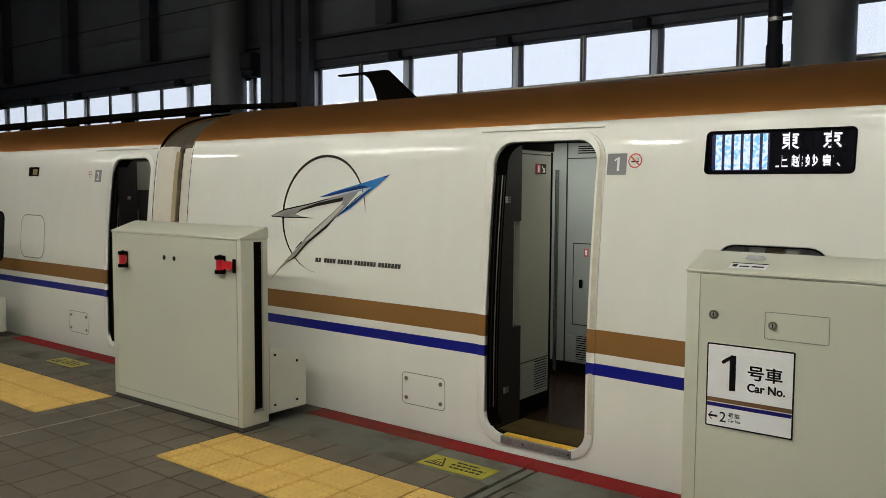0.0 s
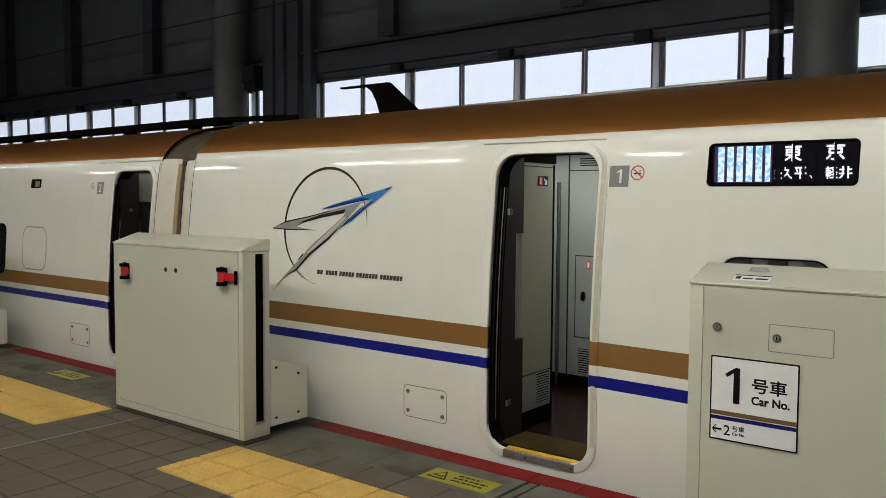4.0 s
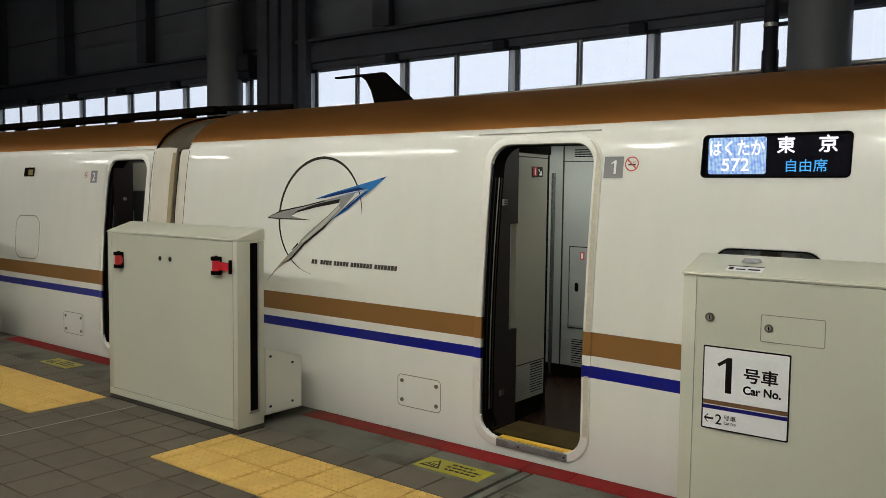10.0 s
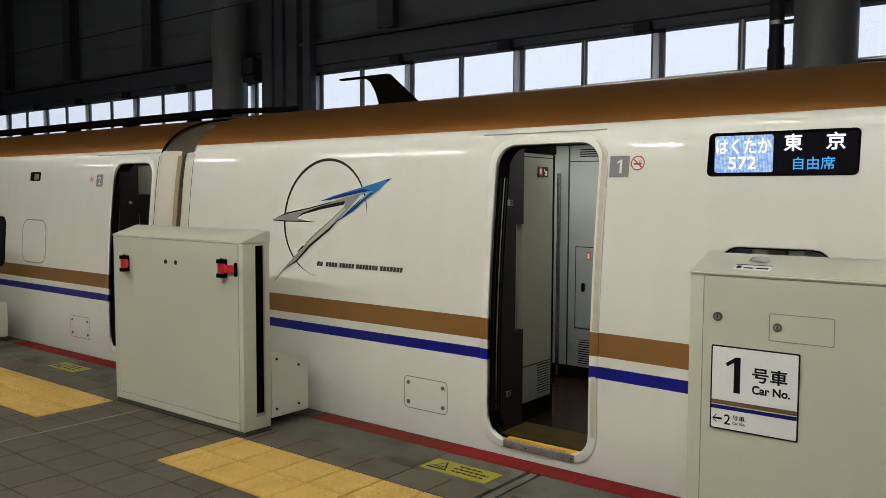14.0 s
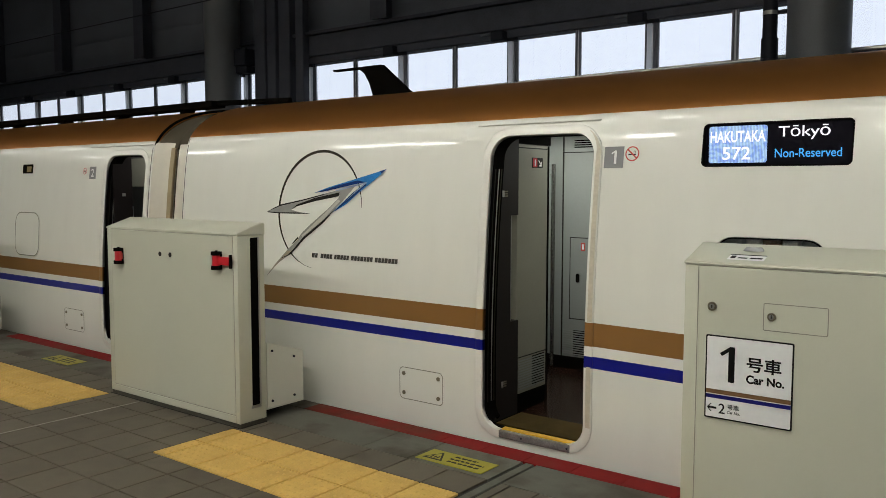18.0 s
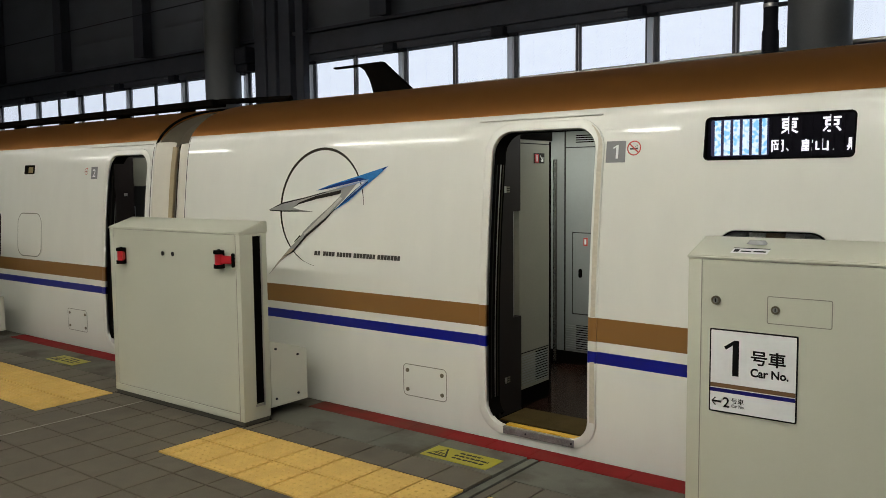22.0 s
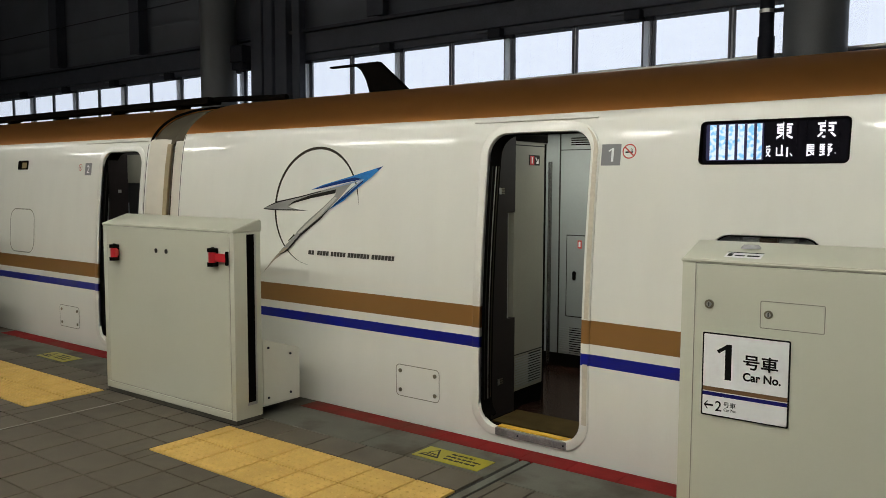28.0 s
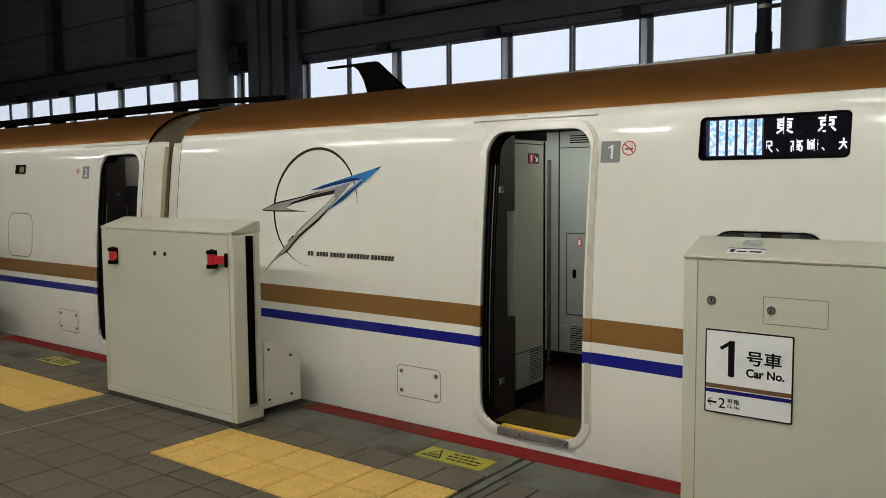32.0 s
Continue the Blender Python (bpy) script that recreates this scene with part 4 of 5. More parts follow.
    # seams at the car's end
    part("corner_seam", decal(((-2.226, -0.3), (-2.218, -0.3), (-2.218, 2.02), (-2.226, 2.02)), 0.0015), M_EMB_DARK, CAR1)
    part("corner_seam", decal(((-2.765, -0.3), (-2.757, -0.3), (-2.757, 1.97), (-2.765, 1.97)), 0.0015), M_EMB_DARK, CAR2)


def annulus(cx, cz, r0, r1, n=40, a0=0.0, a1=360.0, taper=None):
    bm = bmesh.new()
    rows = []
    for i in range(n + 1):
        u = i / n
        w = radians(a0 + (a1 - a0) * u)
        k = taper(u) if taper else 1.0
        m = (r0 + r1) / 2
        h = (r1 - r0) / 2 * k
        rows.append([bm.verts.new((cx + r * math.cos(w), 0, cz + r * math.sin(w))) for r in (m - h, m + h)])
    for a, b in zip(rows, rows[1:]):
        bm.faces.new((a[0], a[1], b[1], b[0]))
    return bm


car_details()


def emblem():
    e = thing("side_emblem", -0.5, 1.2, 0.9, "silver and blue winged emblem with ring on white car side", "emblem")
    part("ring", on_side(annulus(-0.525, 1.43, 0.430, 0.448, 90, 3, 263, lambda u: 0.12 + 1.15 * math.sin(math.pi * min(1.0, u * 1.05)) ** 0.7), 0.0022), M_EMB_LINE, e, "thin dark bronze ring")
    wing = ((-1.103, 1.408), (-0.948, 1.465), (-0.695, 1.507), (-0.436, 1.559), (-0.302, 1.586), (-0.156, 1.614), (-0.282, 1.494), (-0.471, 1.346), (-0.669, 1.216), (-0.793, 1.103), (-0.828, 1.078), (-0.946, 1.010), (-1.085, 0.895), (-0.985, 0.998), (-0.835, 1.127), (-0.740, 1.197), (-0.702, 1.245), (-0.615, 1.312), (-0.423, 1.442), (-0.324, 1.519), (-0.313, 1.541), (-0.324, 1.536), (-0.570, 1.495), (-0.732, 1.462), (-0.769, 1.454), (-0.824, 1.425), (-0.727, 1.409), (-0.602, 1.400), (-0.942, 1.399))
    part("wing", decal(wing, 0.003), M_EMB_GREY, e, "silver boomerang-shaped wing")
    part("wing_glint", decal(((-0.413, 1.440), (-0.323, 1.511), (-0.302, 1.500), (-0.472, 1.357), (-0.686, 1.221), (-0.695, 1.232)), 0.004), M_EMB_LIGHT, e, "pale inner face of the wing")
    part("wing_shade", decal(((-0.824, 1.425), (-0.762, 1.467), (-0.573, 1.519), (-0.315, 1.563), (-0.323, 1.534), (-0.570, 1.494), (-0.736, 1.459), (-0.769, 1.451)), 0.004), M_EMB_DARK, e)
    part("wing_edge", decal(((-0.345, 1.444), (-0.472, 1.351), (-0.673, 1.221), (-0.798, 1.109), (-0.839, 1.080), (-0.914, 1.049), (-0.824, 1.075), (-0.787, 1.098), (-0.660, 1.208), (-0.459, 1.339)), 0.005), M_EMB_DARK, e)
    part("wing_edge", decal(((-1.103, 1.408), (-0.942, 1.403), (-0.727, 1.406), (-0.597, 1.400), (-0.941, 1.395), (-1.093, 1.400)), 0.004), M_EMB_DARK, e)
    part("wing_edge", decal(((-0.806, 1.160), (-0.736, 1.222), (-0.728, 1.209), (-0.781, 1.170)), 0.004), M_EMB_LINE, e)
    part("blade", decal(((-0.577, 1.558), (-0.440, 1.598), (-0.139, 1.665), (0.130, 1.728), (0.027, 1.653), (-0.128, 1.557), (-0.233, 1.481), (-0.381, 1.410), (-0.290, 1.480), (-0.184, 1.559), (-0.059, 1.636), (-0.144, 1.625), (-0.399, 1.582)), 0.005), M_EMB_BLUE, e, "azure blue blade")
    part("blade_shade", decal(((-0.567, 1.558), (-0.344, 1.613), (-0.138, 1.650), (-0.059, 1.638), (-0.284, 1.602), (-0.457, 1.570)), 0.0062), M_EMB_NAVY, e, "navy shade of the blade")
    part("blade_shade", decal(((-0.058, 1.634), (-0.049, 1.618), (-0.198, 1.513), (-0.374, 1.413), (-0.283, 1.481), (-0.181, 1.560)), 0.0062), M_EMB_NAVY, e, "navy shade of the blade")
    part("blade_line", decal(((-0.359, 1.575), (-0.209, 1.608), (-0.062, 1.636), (-0.040, 1.635), (-0.130, 1.578), (-0.264, 1.487), (-0.138, 1.582), (-0.079, 1.624), (-0.207, 1.597), (-0.358, 1.570)), 0.0074), M_EMB_PALE, e, "thin pale line")
    part("blade_tip", decal(((0.128, 1.727), (0.070, 1.712), (0.084, 1.703), (0.090, 1.700)), 0.0068), M_EMB_NAVY, e, "dark tip of the blade")
    part("wing_edge", decal(((-1.103, 1.408), (-0.948, 1.465), (-0.695, 1.507), (-0.470, 1.552), (-0.472, 1.544), (-0.697, 1.498), (-0.943, 1.455)), 0.0046), M_EMB_DARK, e)
    part("tail", decal(((-0.846, 1.110), (-0.790, 1.112), (-0.834, 1.082), (-0.946, 1.014), (-1.060, 0.922), (-0.985, 0.992)), 0.0046), M_EMB_TAN, e, "pale bronze tail of the wing")
    # company lettering as plain bars, one for each letter
    x = -0.575
    for n, gap in ((2, 0.030), (4, 0.019), (5, 0.019), (7, 0.019), (7, 0.0)):
        for k in range(n):
            w = (0.0280, 0.0240, 0.0300, 0.0265)[(n + k) % 4]
            part("lettering", decal(((x, 1.073), (x + w, 1.073), (x + w + 0.004, 1.106), (x + 0.004, 1.106)), 0.003), M_LETTER, e, "dark plain bar of lettering")
            x += w + 0.0038
        x += gap


emblem()


def roof_fin():
    f = thing("roof_fin", -1.1, 2.4, 2.36, "black fin-shaped high-voltage cable fairing with a thin boom on the roof", "roof equipment")
    dx = 0.02
    fin = [(-1.54, 2.672), (-1.25, 2.672), (-0.95, 2.672), (-0.60, 2.40), (-0.60, 2.36), (-1.06, 2.36), (-1.05, 2.42), (-1.09, 2.52), (-1.15, 2.61), (-1.22, 2.655), (-1.54, 2.657)]
    bm = prism([(x + dx, z if z > 2.45 else z - 0.006) for x, z in fin], 2.37, 2.42)
    part("fin", bm, M_BLACK, f)
    part("foot", box(-1.10, -0.58, 2.28, 2.52, 2.350, 2.390, 0.01, 1), M_BLACK, f)
    d = thing("roof_cable_duct", -5.0, 2.0, 2.35, "long black cable duct along the roof of the car", "cable duct")
    part("duct", box(-15.5, -2.75, 1.93, 2.10, 2.372, 2.436, 0.006, 1), M_BLACK, d)
    part("cable", cyl((-2.75, 2.02, 2.415), (-1.75, 2.05, 2.385), 0.026, 8), M_BLACK, d)
    for i in range(10):
        x = -3.3 - 1.2 * i
        part("bracket", box(x, x + 0.08, 1.95, 2.08, 2.330, 2.385, 0.004, 1), M_BLACK, d)


roof_fin()


def vestibule(c, d, mirror):
    """The entrance lobby behind a doorway."""
    x0, x1 = (d[0] - 0.02, d[1]) if c is CAR1 else d[:2]
    FZ = 0.066
    xe = x1 + (0.7 if c is CAR1 else 0.1)
    part("lobby_floor", box(x0 - 1.2, xe, side_y(0.1) + 0.03, 3.05, FZ - 0.05, FZ), M_CARFLOOR, c, "dark brown floor of the lobby")
    part("entrance_mat", box(x0 + 0.05, x1 - 0.008, 1.272, 1.585, FZ + 0.001, FZ + 0.010, 0.003, 1), M_MATBR, c, "worn brown mat inside the doorway")
    part("door_track", box(x0 + 0.05, x1 - 0.008, 1.234, 1.268, FZ + 0.0005, FZ + 0.004), M_BLACK, c, "dark groove of the sliding door")
    part("step_edge", box(x0 + 0.155, x1 - 0.012, 1.184, 1.230, FZ - 0.01, FZ + 0.016, 0.004, 1), M_YEL, c, "yellow step edge")
    part("lobby_ceiling", box(x0 - 1.2, xe, 1.40, 3.05, 2.03, 2.06), M_PANEL, c)
    if c is CAR1:
        part("lobby_lamp", box(0.25, 1.65, 2.05, 2.75, 2.015, 2.028), M_LAMPIN, c, "lit ceiling panel")
    else:
        part("lobby_lamp", box(x0 - 0.3, x1 - 0.1, 1.40, 1.62, 2.015, 2.028), M_LAMPIN2, c, "lit ceiling panel")
    part("side_wall", box(x1 + 0.06, x1 + 0.09, 1.36, 3.05, FZ, 2.03), M_PANELD, c)
    if c is CAR1:
        # near jamb: black pocket panel with a step cut into it
        bm = prism([(1.30, FZ), (1.578, FZ), (1.578, 0.708), (1.480, 0.708), (1.480, 1.418), (1.570, 1.418), (1.570, 1.99), (1.30, 1.99)], 0, 1)
        for v in bm.verts:
            v.co = Vector((x0 + 0.004 + (0.02 if v.co.y < 0.5 else -0.06), v.co.x, v.co.z))
        p = part("door_pocket", bm, M_POCKET, c, "black door pocket panel")
        for z in (0.28, 1.54):
            la = part("latch", box(x0 + 0.026, x0 + 0.032, 1.37, 1.392, z, z + 0.042, 0.002, 1), M_STEEL, p)
            for e in (0.002, 0.017, 0.032):
                part("tooth", box(x0 + 0.026, x0 + 0.030, 1.398, 1.432, z + e, z + e + 0.008), M_LOCK, la)
        part("pocket_trim", box(x0 + 0.0, x0 + 0.02, 1.482, 1.496, 0.715, 1.412), M_STEEL, p)
        # partition with a louvred foot
        q = part("partition", box(x0 - 0.04, x0 + 0.012, 1.574, 1.965, 0.19, 2.025), M_PANELD, c, "grey-beige partition panel")
        for k in range(12):
            z = 0.215 + 0.0178 * k
            part("louvre", box(x0 + 0.012, x0 + 0.018, 1.60, 1.945, z, z + 0.009), M_PANEL, q)
        part("louvre_back", box(x0 + 0.0125, x0 + 0.0135, 1.78, 1.945, 0.212, 0.428), M_BLACK, q)
        part("louvre_back", box(x0 + 0.0125, x0 + 0.0135, 1.60, 1.779, 0.212, 0.428), M_SEAM, q)
        for z in (0.438, 1.864):
            part("panel_joint", box(x0 + 0.0125, x0 + 0.0145, 1.58, 1.96, z, z + 0.007), M_EMB_DARK, q)
        part("skirting", box(x0 - 0.04, x0 + 0.008, 1.574, 1.965, FZ, 0.188), M_BLACK, q)
        part("header_strip", box(x0 - 0.04, x0 + 0.024, 1.57, 1.990, 1.893, 2.026), M_BLACK, q, "black strip over the partition")
        part("partition_edge", box(x0 - 0.04, x0 + 0.014, 1.967, 1.99, FZ, 1.890), M_BLACK, q)
        s = part("exit_sign", box(x0 + 0.013, x0 + 0.016, 1.76, 1.895, 1.735, 1.805), M_EMB_DARK, q, "small red and white notice")
        part("symbol", box(x0 + 0.017, x0 + 0.018, 1.763, 1.818, 1.740, 1.800), M_RED, s, "red field")
        part("symbol", box(x0 + 0.0185, x0 + 0.019, 1.784, 1.800, 1.748, 1.792), M_WHITE, s)
        arrow = prism([(1.834, 1.786), (1.840, 1.792), (1.868, 1.762), (1.868, 1.778), (1.878, 1.778), (1.878, 1.746), (1.846, 1.746), (1.846, 1.756), (1.862, 1.756)], 0, 1)
        for v in arrow.verts:
            v.co = Vector((x0 + (0.017 if v.co.y < 0.5 else 0.018), v.co.x, v.co.z))
        part("arrow", arrow, M_WHITE, s)
        # back wall with its cupboard door
        w = part("lobby_back_wall", box(-0.3, 1.9, 3.0, 3.04, 0.17, 2.03), M_PANEL, c, "pale grey-blue lobby wall")
        part("wall_joint", box(0.548, 0.559, 2.994, 2.999, 0.17, 2.03), M_EMB_DARK, w)
        part("wall_joint", box(0.56, 1.2, 2.994, 2.999, 1.884, 1.891), M_EMB_DARK, w)
        part("skirting", box(-0.3, 1.9, 2.99, 3.04, FZ, 0.168), M_BLACK, w)
        part("door_gap", box(0.624, 0.95, 2.9945, 2.9985, 0.492, 1.183), M_EMB_DARK, w)
        cd = part("cupboard_door", box(0.632, 0.95, 2.990, 2.999, 0.50, 1.175, 0.003, 1), M_PANEL, w)
        part("handle", prism(rrect(0.688, 0.720, 0.805, 0.880, 0.0155), 2.984, 2.990), M_BLACK, cd)
        nl = part("notice", box(0.733, 0.770, 2.986, 2.990, 1.073, 1.140), M_REDINK, cd, "small red and white label")
        part("symbol", box(0.743, 0.760, 2.984, 2.9855, 1.085, 1.128), M_WHITE, nl)
        for k in range(11):
            z = 0.19 + 0.0195 * k
            part("louvre", box(0.568, 0.86, 2.988, 2.999, z, z + 0.009), M_PANEL, w)
        part("louvre_back", box(0.664, 0.86, 2.996, 2.9985, 0.185, 0.40), M_BLACK, w)
        for k in range(4):
            z = 1.925 + 0.018 * k
            part("vent_slot", box(0.655, 0.86, 2.994, 2.999, z, z + 0.009), M_BLACK, w)
        h = part("grab_rail", cyl((0.497, 2.93, 0.09), (0.497, 2.93, 1.79), 0.017, 12), M_RAIL, w, "upright steel grab rail", 40)
        for z in (0.45, 1.70):
            part("rail_bracket", cyl((0.44, 2.985, z), (0.497, 2.93, z), 0.009, 8), M_RAIL, h)
        part("light_strip", box(0.375, 0.41, 2.97, 2.999, 0.17, 2.03), M_WHITE, w)
    else:
        bm = box(x0 - 0.06, x0 + 0.02, 1.30, 1.50, FZ, 1.99)
        p = part("door_pocket", bm, M_POCKET, c, "black door pocket panel")
        part("latch", box(x0 + 0.021, x0 + 0.027, 1.39, 1.425, 1.515, 1.545, 0.002, 1), M_STEEL, p)
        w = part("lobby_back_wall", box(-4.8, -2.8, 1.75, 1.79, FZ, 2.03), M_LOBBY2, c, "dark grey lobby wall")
        part("notice_board", box(-4.3, -3.2, 1.738, 1.749, 1.61, 1.90), M_PANELD, w, "grey panel")
        for x in (-3.715, -3.645):
            part("grab_rail", cyl((x, 1.6, 0.3), (x, 1.6, 1.41), 0.014, 12), M_POST, w, "upright steel grab rail", 40)


vestibule(CAR1, DOOR, 1)
vestibule(CAR2, DOOR2, 1)


# ---------------------------------------------------------------- destination display
FACE_Y, AX_Z, APO = 1.290, 1.830, 0.062
SPEED, CHAR, PASS_A, PASS_B = 0.2675, 0.0717, -7.54, 18.93
MESSAGE = "停車駅：新高岡、富山、黒部宇奈月温泉、糸魚川、上越妙高、飯山、長野、上田、佐久平、軽井沢、高崎、大宮、上野、東京"


def display():
    d = thing("destination_display", 2.735, FACE_Y + APO, AX_Z, "black destination display with glowing white and blue writing, scrolling", "display")
    part("bezel", ring(2.374, 3.096, 1.723, 1.937, 0.02, 0.008, 0.003, 0.03), M_BLACK, d)
    back = box(2.30, 3.30, FACE_Y + 0.14, FACE_Y + 0.15, 1.68, 1.98)
    part("back_plate", back, M_BLACK, d)
    drum = new("display_drum")
    o = Vector((2.735, FACE_Y + APO, AX_Z))
    # three-sided drum in its own space
    bm = bmesh.new()
    R = APO * 2
    tri = [(R * math.cos(radians(a)), R * math.sin(radians(a))) for a in (120, 240, 0)]
    l = [bm.verts.new((-0.372, y, z)) for y, z in tri]
    r = [bm.verts.new((0.372, y, z)) for y, z in tri]
    bm.faces.new(l)
    bm.faces.new(r[::-1])
    for i in range(3):
        j = (i + 1) % 3
        bm.faces.new((l[i], l[j], r[j], r[i]))
    finish(bm, 0)
    me = bpy.data.meshes.new("display_drum")
    bm.to_mesh(me)
    bm.free()
    me.materials.append(M_LEDPANEL)
    drum.data = None
    bpy.data.objects.remove(drum)
    drum = new("display_drum", me)
    drum.parent = d
    tagged(drum, "three-sided black display drum with lit pages")

    def page(k, bm, dy, material, name, label=""):
        """A lit piece on the page that shows after k steps of the drum; x and z from the display's middle."""
        for v in bm.verts:
            v.co.y += -APO - dy
        finish(bm, 0)
        bmesh.ops.rotate(bm, verts=bm.verts, cent=(0, 0, 0), matrix=Matrix.Rotation(radians(-120 * k), 3, 'X'))
        m = bpy.data.meshes.new(name)
        bm.to_mesh(m)
        bm.free()
        m.materials.append(material)
        ob = new(name, m)
        ob.parent = drum
        return tagged(ob, label)

    def blk(x0, x1, z0, z1, r=0.012):
        return prism(rrect(x0, x1, z0, z1, r, 4), -0.004, 0.004)
    bx0, bx1, bz0, bz1 = -0.340, -0.042, -0.094, 0.098
    # page of the running message: striped block and the destination
    page(0, blk(bx0, bx1, bz0, bz1), 0.004, M_LED_DIM, "service_block", "dim navy glow for light spill between bright stripes")
    for k in range(6):
        x = bx0 + 0.020 + 0.0487 * k
        w = 0.0335 if k < 5 else 0.026
        page(0, box(x, x + w, -0.0005, 0.0005, bz0 + 0.004, bz1 - 0.004), 0.0095, M_LED_BLK1, "stripe", "pale blue lit stripe")
    # columns of the message page that stay unlit
    for k in range(9):
        x = 2.6505 + 0.0487 * (k + 1) - 2.735
        page(0, box(x - 0.0062, x + 0.0062, -0.0004, 0.0004, -0.100, 0.100), 0.0068, M_LEDPANEL, "unlit_column")
    for k, (train, top, low) in enumerate((("", "東 京", ""), ("はくたか", "東 京", "自由席"), ("HAKUTAKA", "Tōkyō", "Non-Reserved"))):
        t = bold("東", 0.085, 0.083, 0.0022) if k < 2 else writing(top, 0.245, 0.072, 0.005)
        page(k, place(t, 0.055 if k < 2 else 0.135, 0, 0.054), 0.002, M_LED_W, "destination_writing", "white lit writing")
        if k < 2:
            page(k, place(bold("京", 0.085, 0.083, 0.0022), 0.254, 0, 0.056), 0.002, M_LED_W, "destination_writing", "white lit writing")
        if low:
            t = writing(low, 0.195 if k == 1 else 0.315, 0.064 if k == 1 else 0.044, 0.006)
            page(k, place(t, 0.155, 0, -0.052 if k == 1 else -0.048), 0.002, M_LED_B, "seat_writing", "light blue lit writing")
            page(k, blk(bx0, bx1, bz0, bz1), 0.004, M_LED_BLK, "service_block", "blue lit block")
            page(k, place(writing(train, 0.285, 0.084 if k == 1 else 0.060, 0.022), -0.190, 0, 0.042), 0.010, M_LED_W, "service_writing", "white lit writing")
            page(k, place(writing("572", 0.145, 0.068, 0.014), -0.195, 0, -0.045), 0.010, M_LED_W, "service_writing", "white lit writing")
    # characters of the running message, one piece each
    chars = []
    meshes = {}
    for ch in MESSAGE:
        if ch not in meshes:
            bm = bold(ch, 0.058, 0.058, 0.0017) if ch not in "、：" else writing("駅", 0.06, 0.064)
            if ch in "、：":
                bm.free()
                bm = writing(ch, 0.016 if ch == "、" else 0.012, 0.018 if ch == "、" else 0.04, 0.01)
                place(bm, -0.02 if ch == "、" else 0, 0, -0.02 if ch == "、" else 0)
            finish(bm, 0)
            m = bpy.data.meshes.new("character")
            bm.to_mesh(m)
            bm.free()
            m.materials.append(M_LED_W)
            meshes[ch] = m
        c = new("character", meshes[ch])
        c.parent = d
        chars.append(c)
    return d, drum, chars


DISPLAY, DRUM, CHARS = display()

# ---------------------------------------------------------------- platform screen gates
GY = 0.325


def gate(x0, x1, label, wide_side=True):
    """Low platform gate housing: case with sloped lid, framed front panel, door slot and rear box."""
    g = thing("platform_gate", (x0 + x1) / 2, 0.45, 0.0, label, "platform gate", "platform gates")
    yb, zf, zb = 0.55, 1.287, 1.360
    part("case", box(x0, x1, GY, yb, 0.028, zf - 0.004, 0.005), M_GATE, g, smooth=40)
    part("foot", box(x0 + 0.006, x1 - 0.006, GY + 0.006, yb - 0.006, 0.0, 0.030), M_FOOT, g, "grimy grey plinth")
    # raised dark strip round the plinth, added for the grime on the floor there
    sb = box(x0 - 0.010, x1 + 0.010, GY - 0.009, GY + 0.002, 0.0, 0.005, 0.002, 1)
    box(x1 - 0.002, x1 + 0.010, GY + 0.003, yb, 0.0, 0.005, 0.002, 1, bm=sb)
    part("sealant", sb, M_JOINT, g, "dark raised strip for the grime along the plinth")
    # sloped lid with a small overhang
    bm = bmesh.new()
    o = [(GY - 0.0075, zf - 0.0035), (yb + 0.006, zf - 0.0035), (yb + 0.006, zb), (yb - 0.02, zb + 0.006), (GY - 0.0075, zf + 0.010)]
    a = [bm.verts.new((x0 - 0.004, y, z)) for y, z in o]
    b = [bm.verts.new((x1 + 0.004, y, z)) for y, z in o]
    bm.faces.new(a)
    bm.faces.new(b[::-1])
    for i in range(len(o)):
        j = (i + 1) % len(o)
        bm.faces.new((a[i], a[j], b[j], b[i]))
    bmesh.ops.bevel(bm, geom=list(bm.edges), offset=0.0048, segments=3, affect='EDGES')
    part("lid", bm, M_GATE, g, "sloped lid", 40)
    fp = part("front_panel", box(x0 + 0.062, x1 - 0.045, GY - 0.004, GY + 0.01, 0.085, zf - 0.0065, 0.003, 1), M_GATE, g, "plain front panel")
    part("kick_plate", box(x0 + 0.010, x1 - 0.045, GY - 0.004, GY + 0.01, 0.031, 0.081, 0.003, 1), M_GATE, g)
    # seams round the panel
    for a0, a1, b0, b1 in ((x0 + 0.0585, x0 + 0.0615, 0.083, zf - 0.008), (x1 - 0.0445, x1 - 0.0415, 0.03, zf - 0.008), (x0 + 0.06, x1 - 0.043, 0.0815, 0.0845), (x0 + 0.06, x1 - 0.043, zf - 0.0062, zf - 0.0045)):
        part("seam", box(a0, a1, GY - 0.0012, GY + 0.004, b0, b1), M_SEAM, fp)
    # slot for the sliding leaf on the opening's side: a black block coloured for its dark depth
    s = part("leaf_slot", box(x1 - 0.03, x1 + 0.0015, 0.43, 0.492, 0.135, 1.268), M_BLACK, g, "black block for the dark depth of the leaf's slot")
    part("slot_trim", box(x1 - 0.002, x1 + 0.003, 0.494, 0.505, 0.115, 1.270), M_STEEL, s)
    part("slot_trim", box(x1 - 0.002, x1 + 0.003, 0.422, 0.492, 0.115, 0.132), M_STEEL, s)
    # rear machine box
    bm = bmesh.new()
    o = [(yb + 0.012, 0.072), (0.905, 0.072), (0.905, 0.437), (yb + 0.012, 0.545)]
    a = [bm.verts.new((x0 + 0.05, y, z)) for y, z in o]
    b = [bm.verts.new((x1 - 0.012, y, z)) for y, z in o]
    bm.faces.new(a)
    bm.faces.new(b[::-1])
    for i in range(4):
        j = (i + 1) % 4
        bm.faces.new((a[i], a[j], b[j], b[i]))
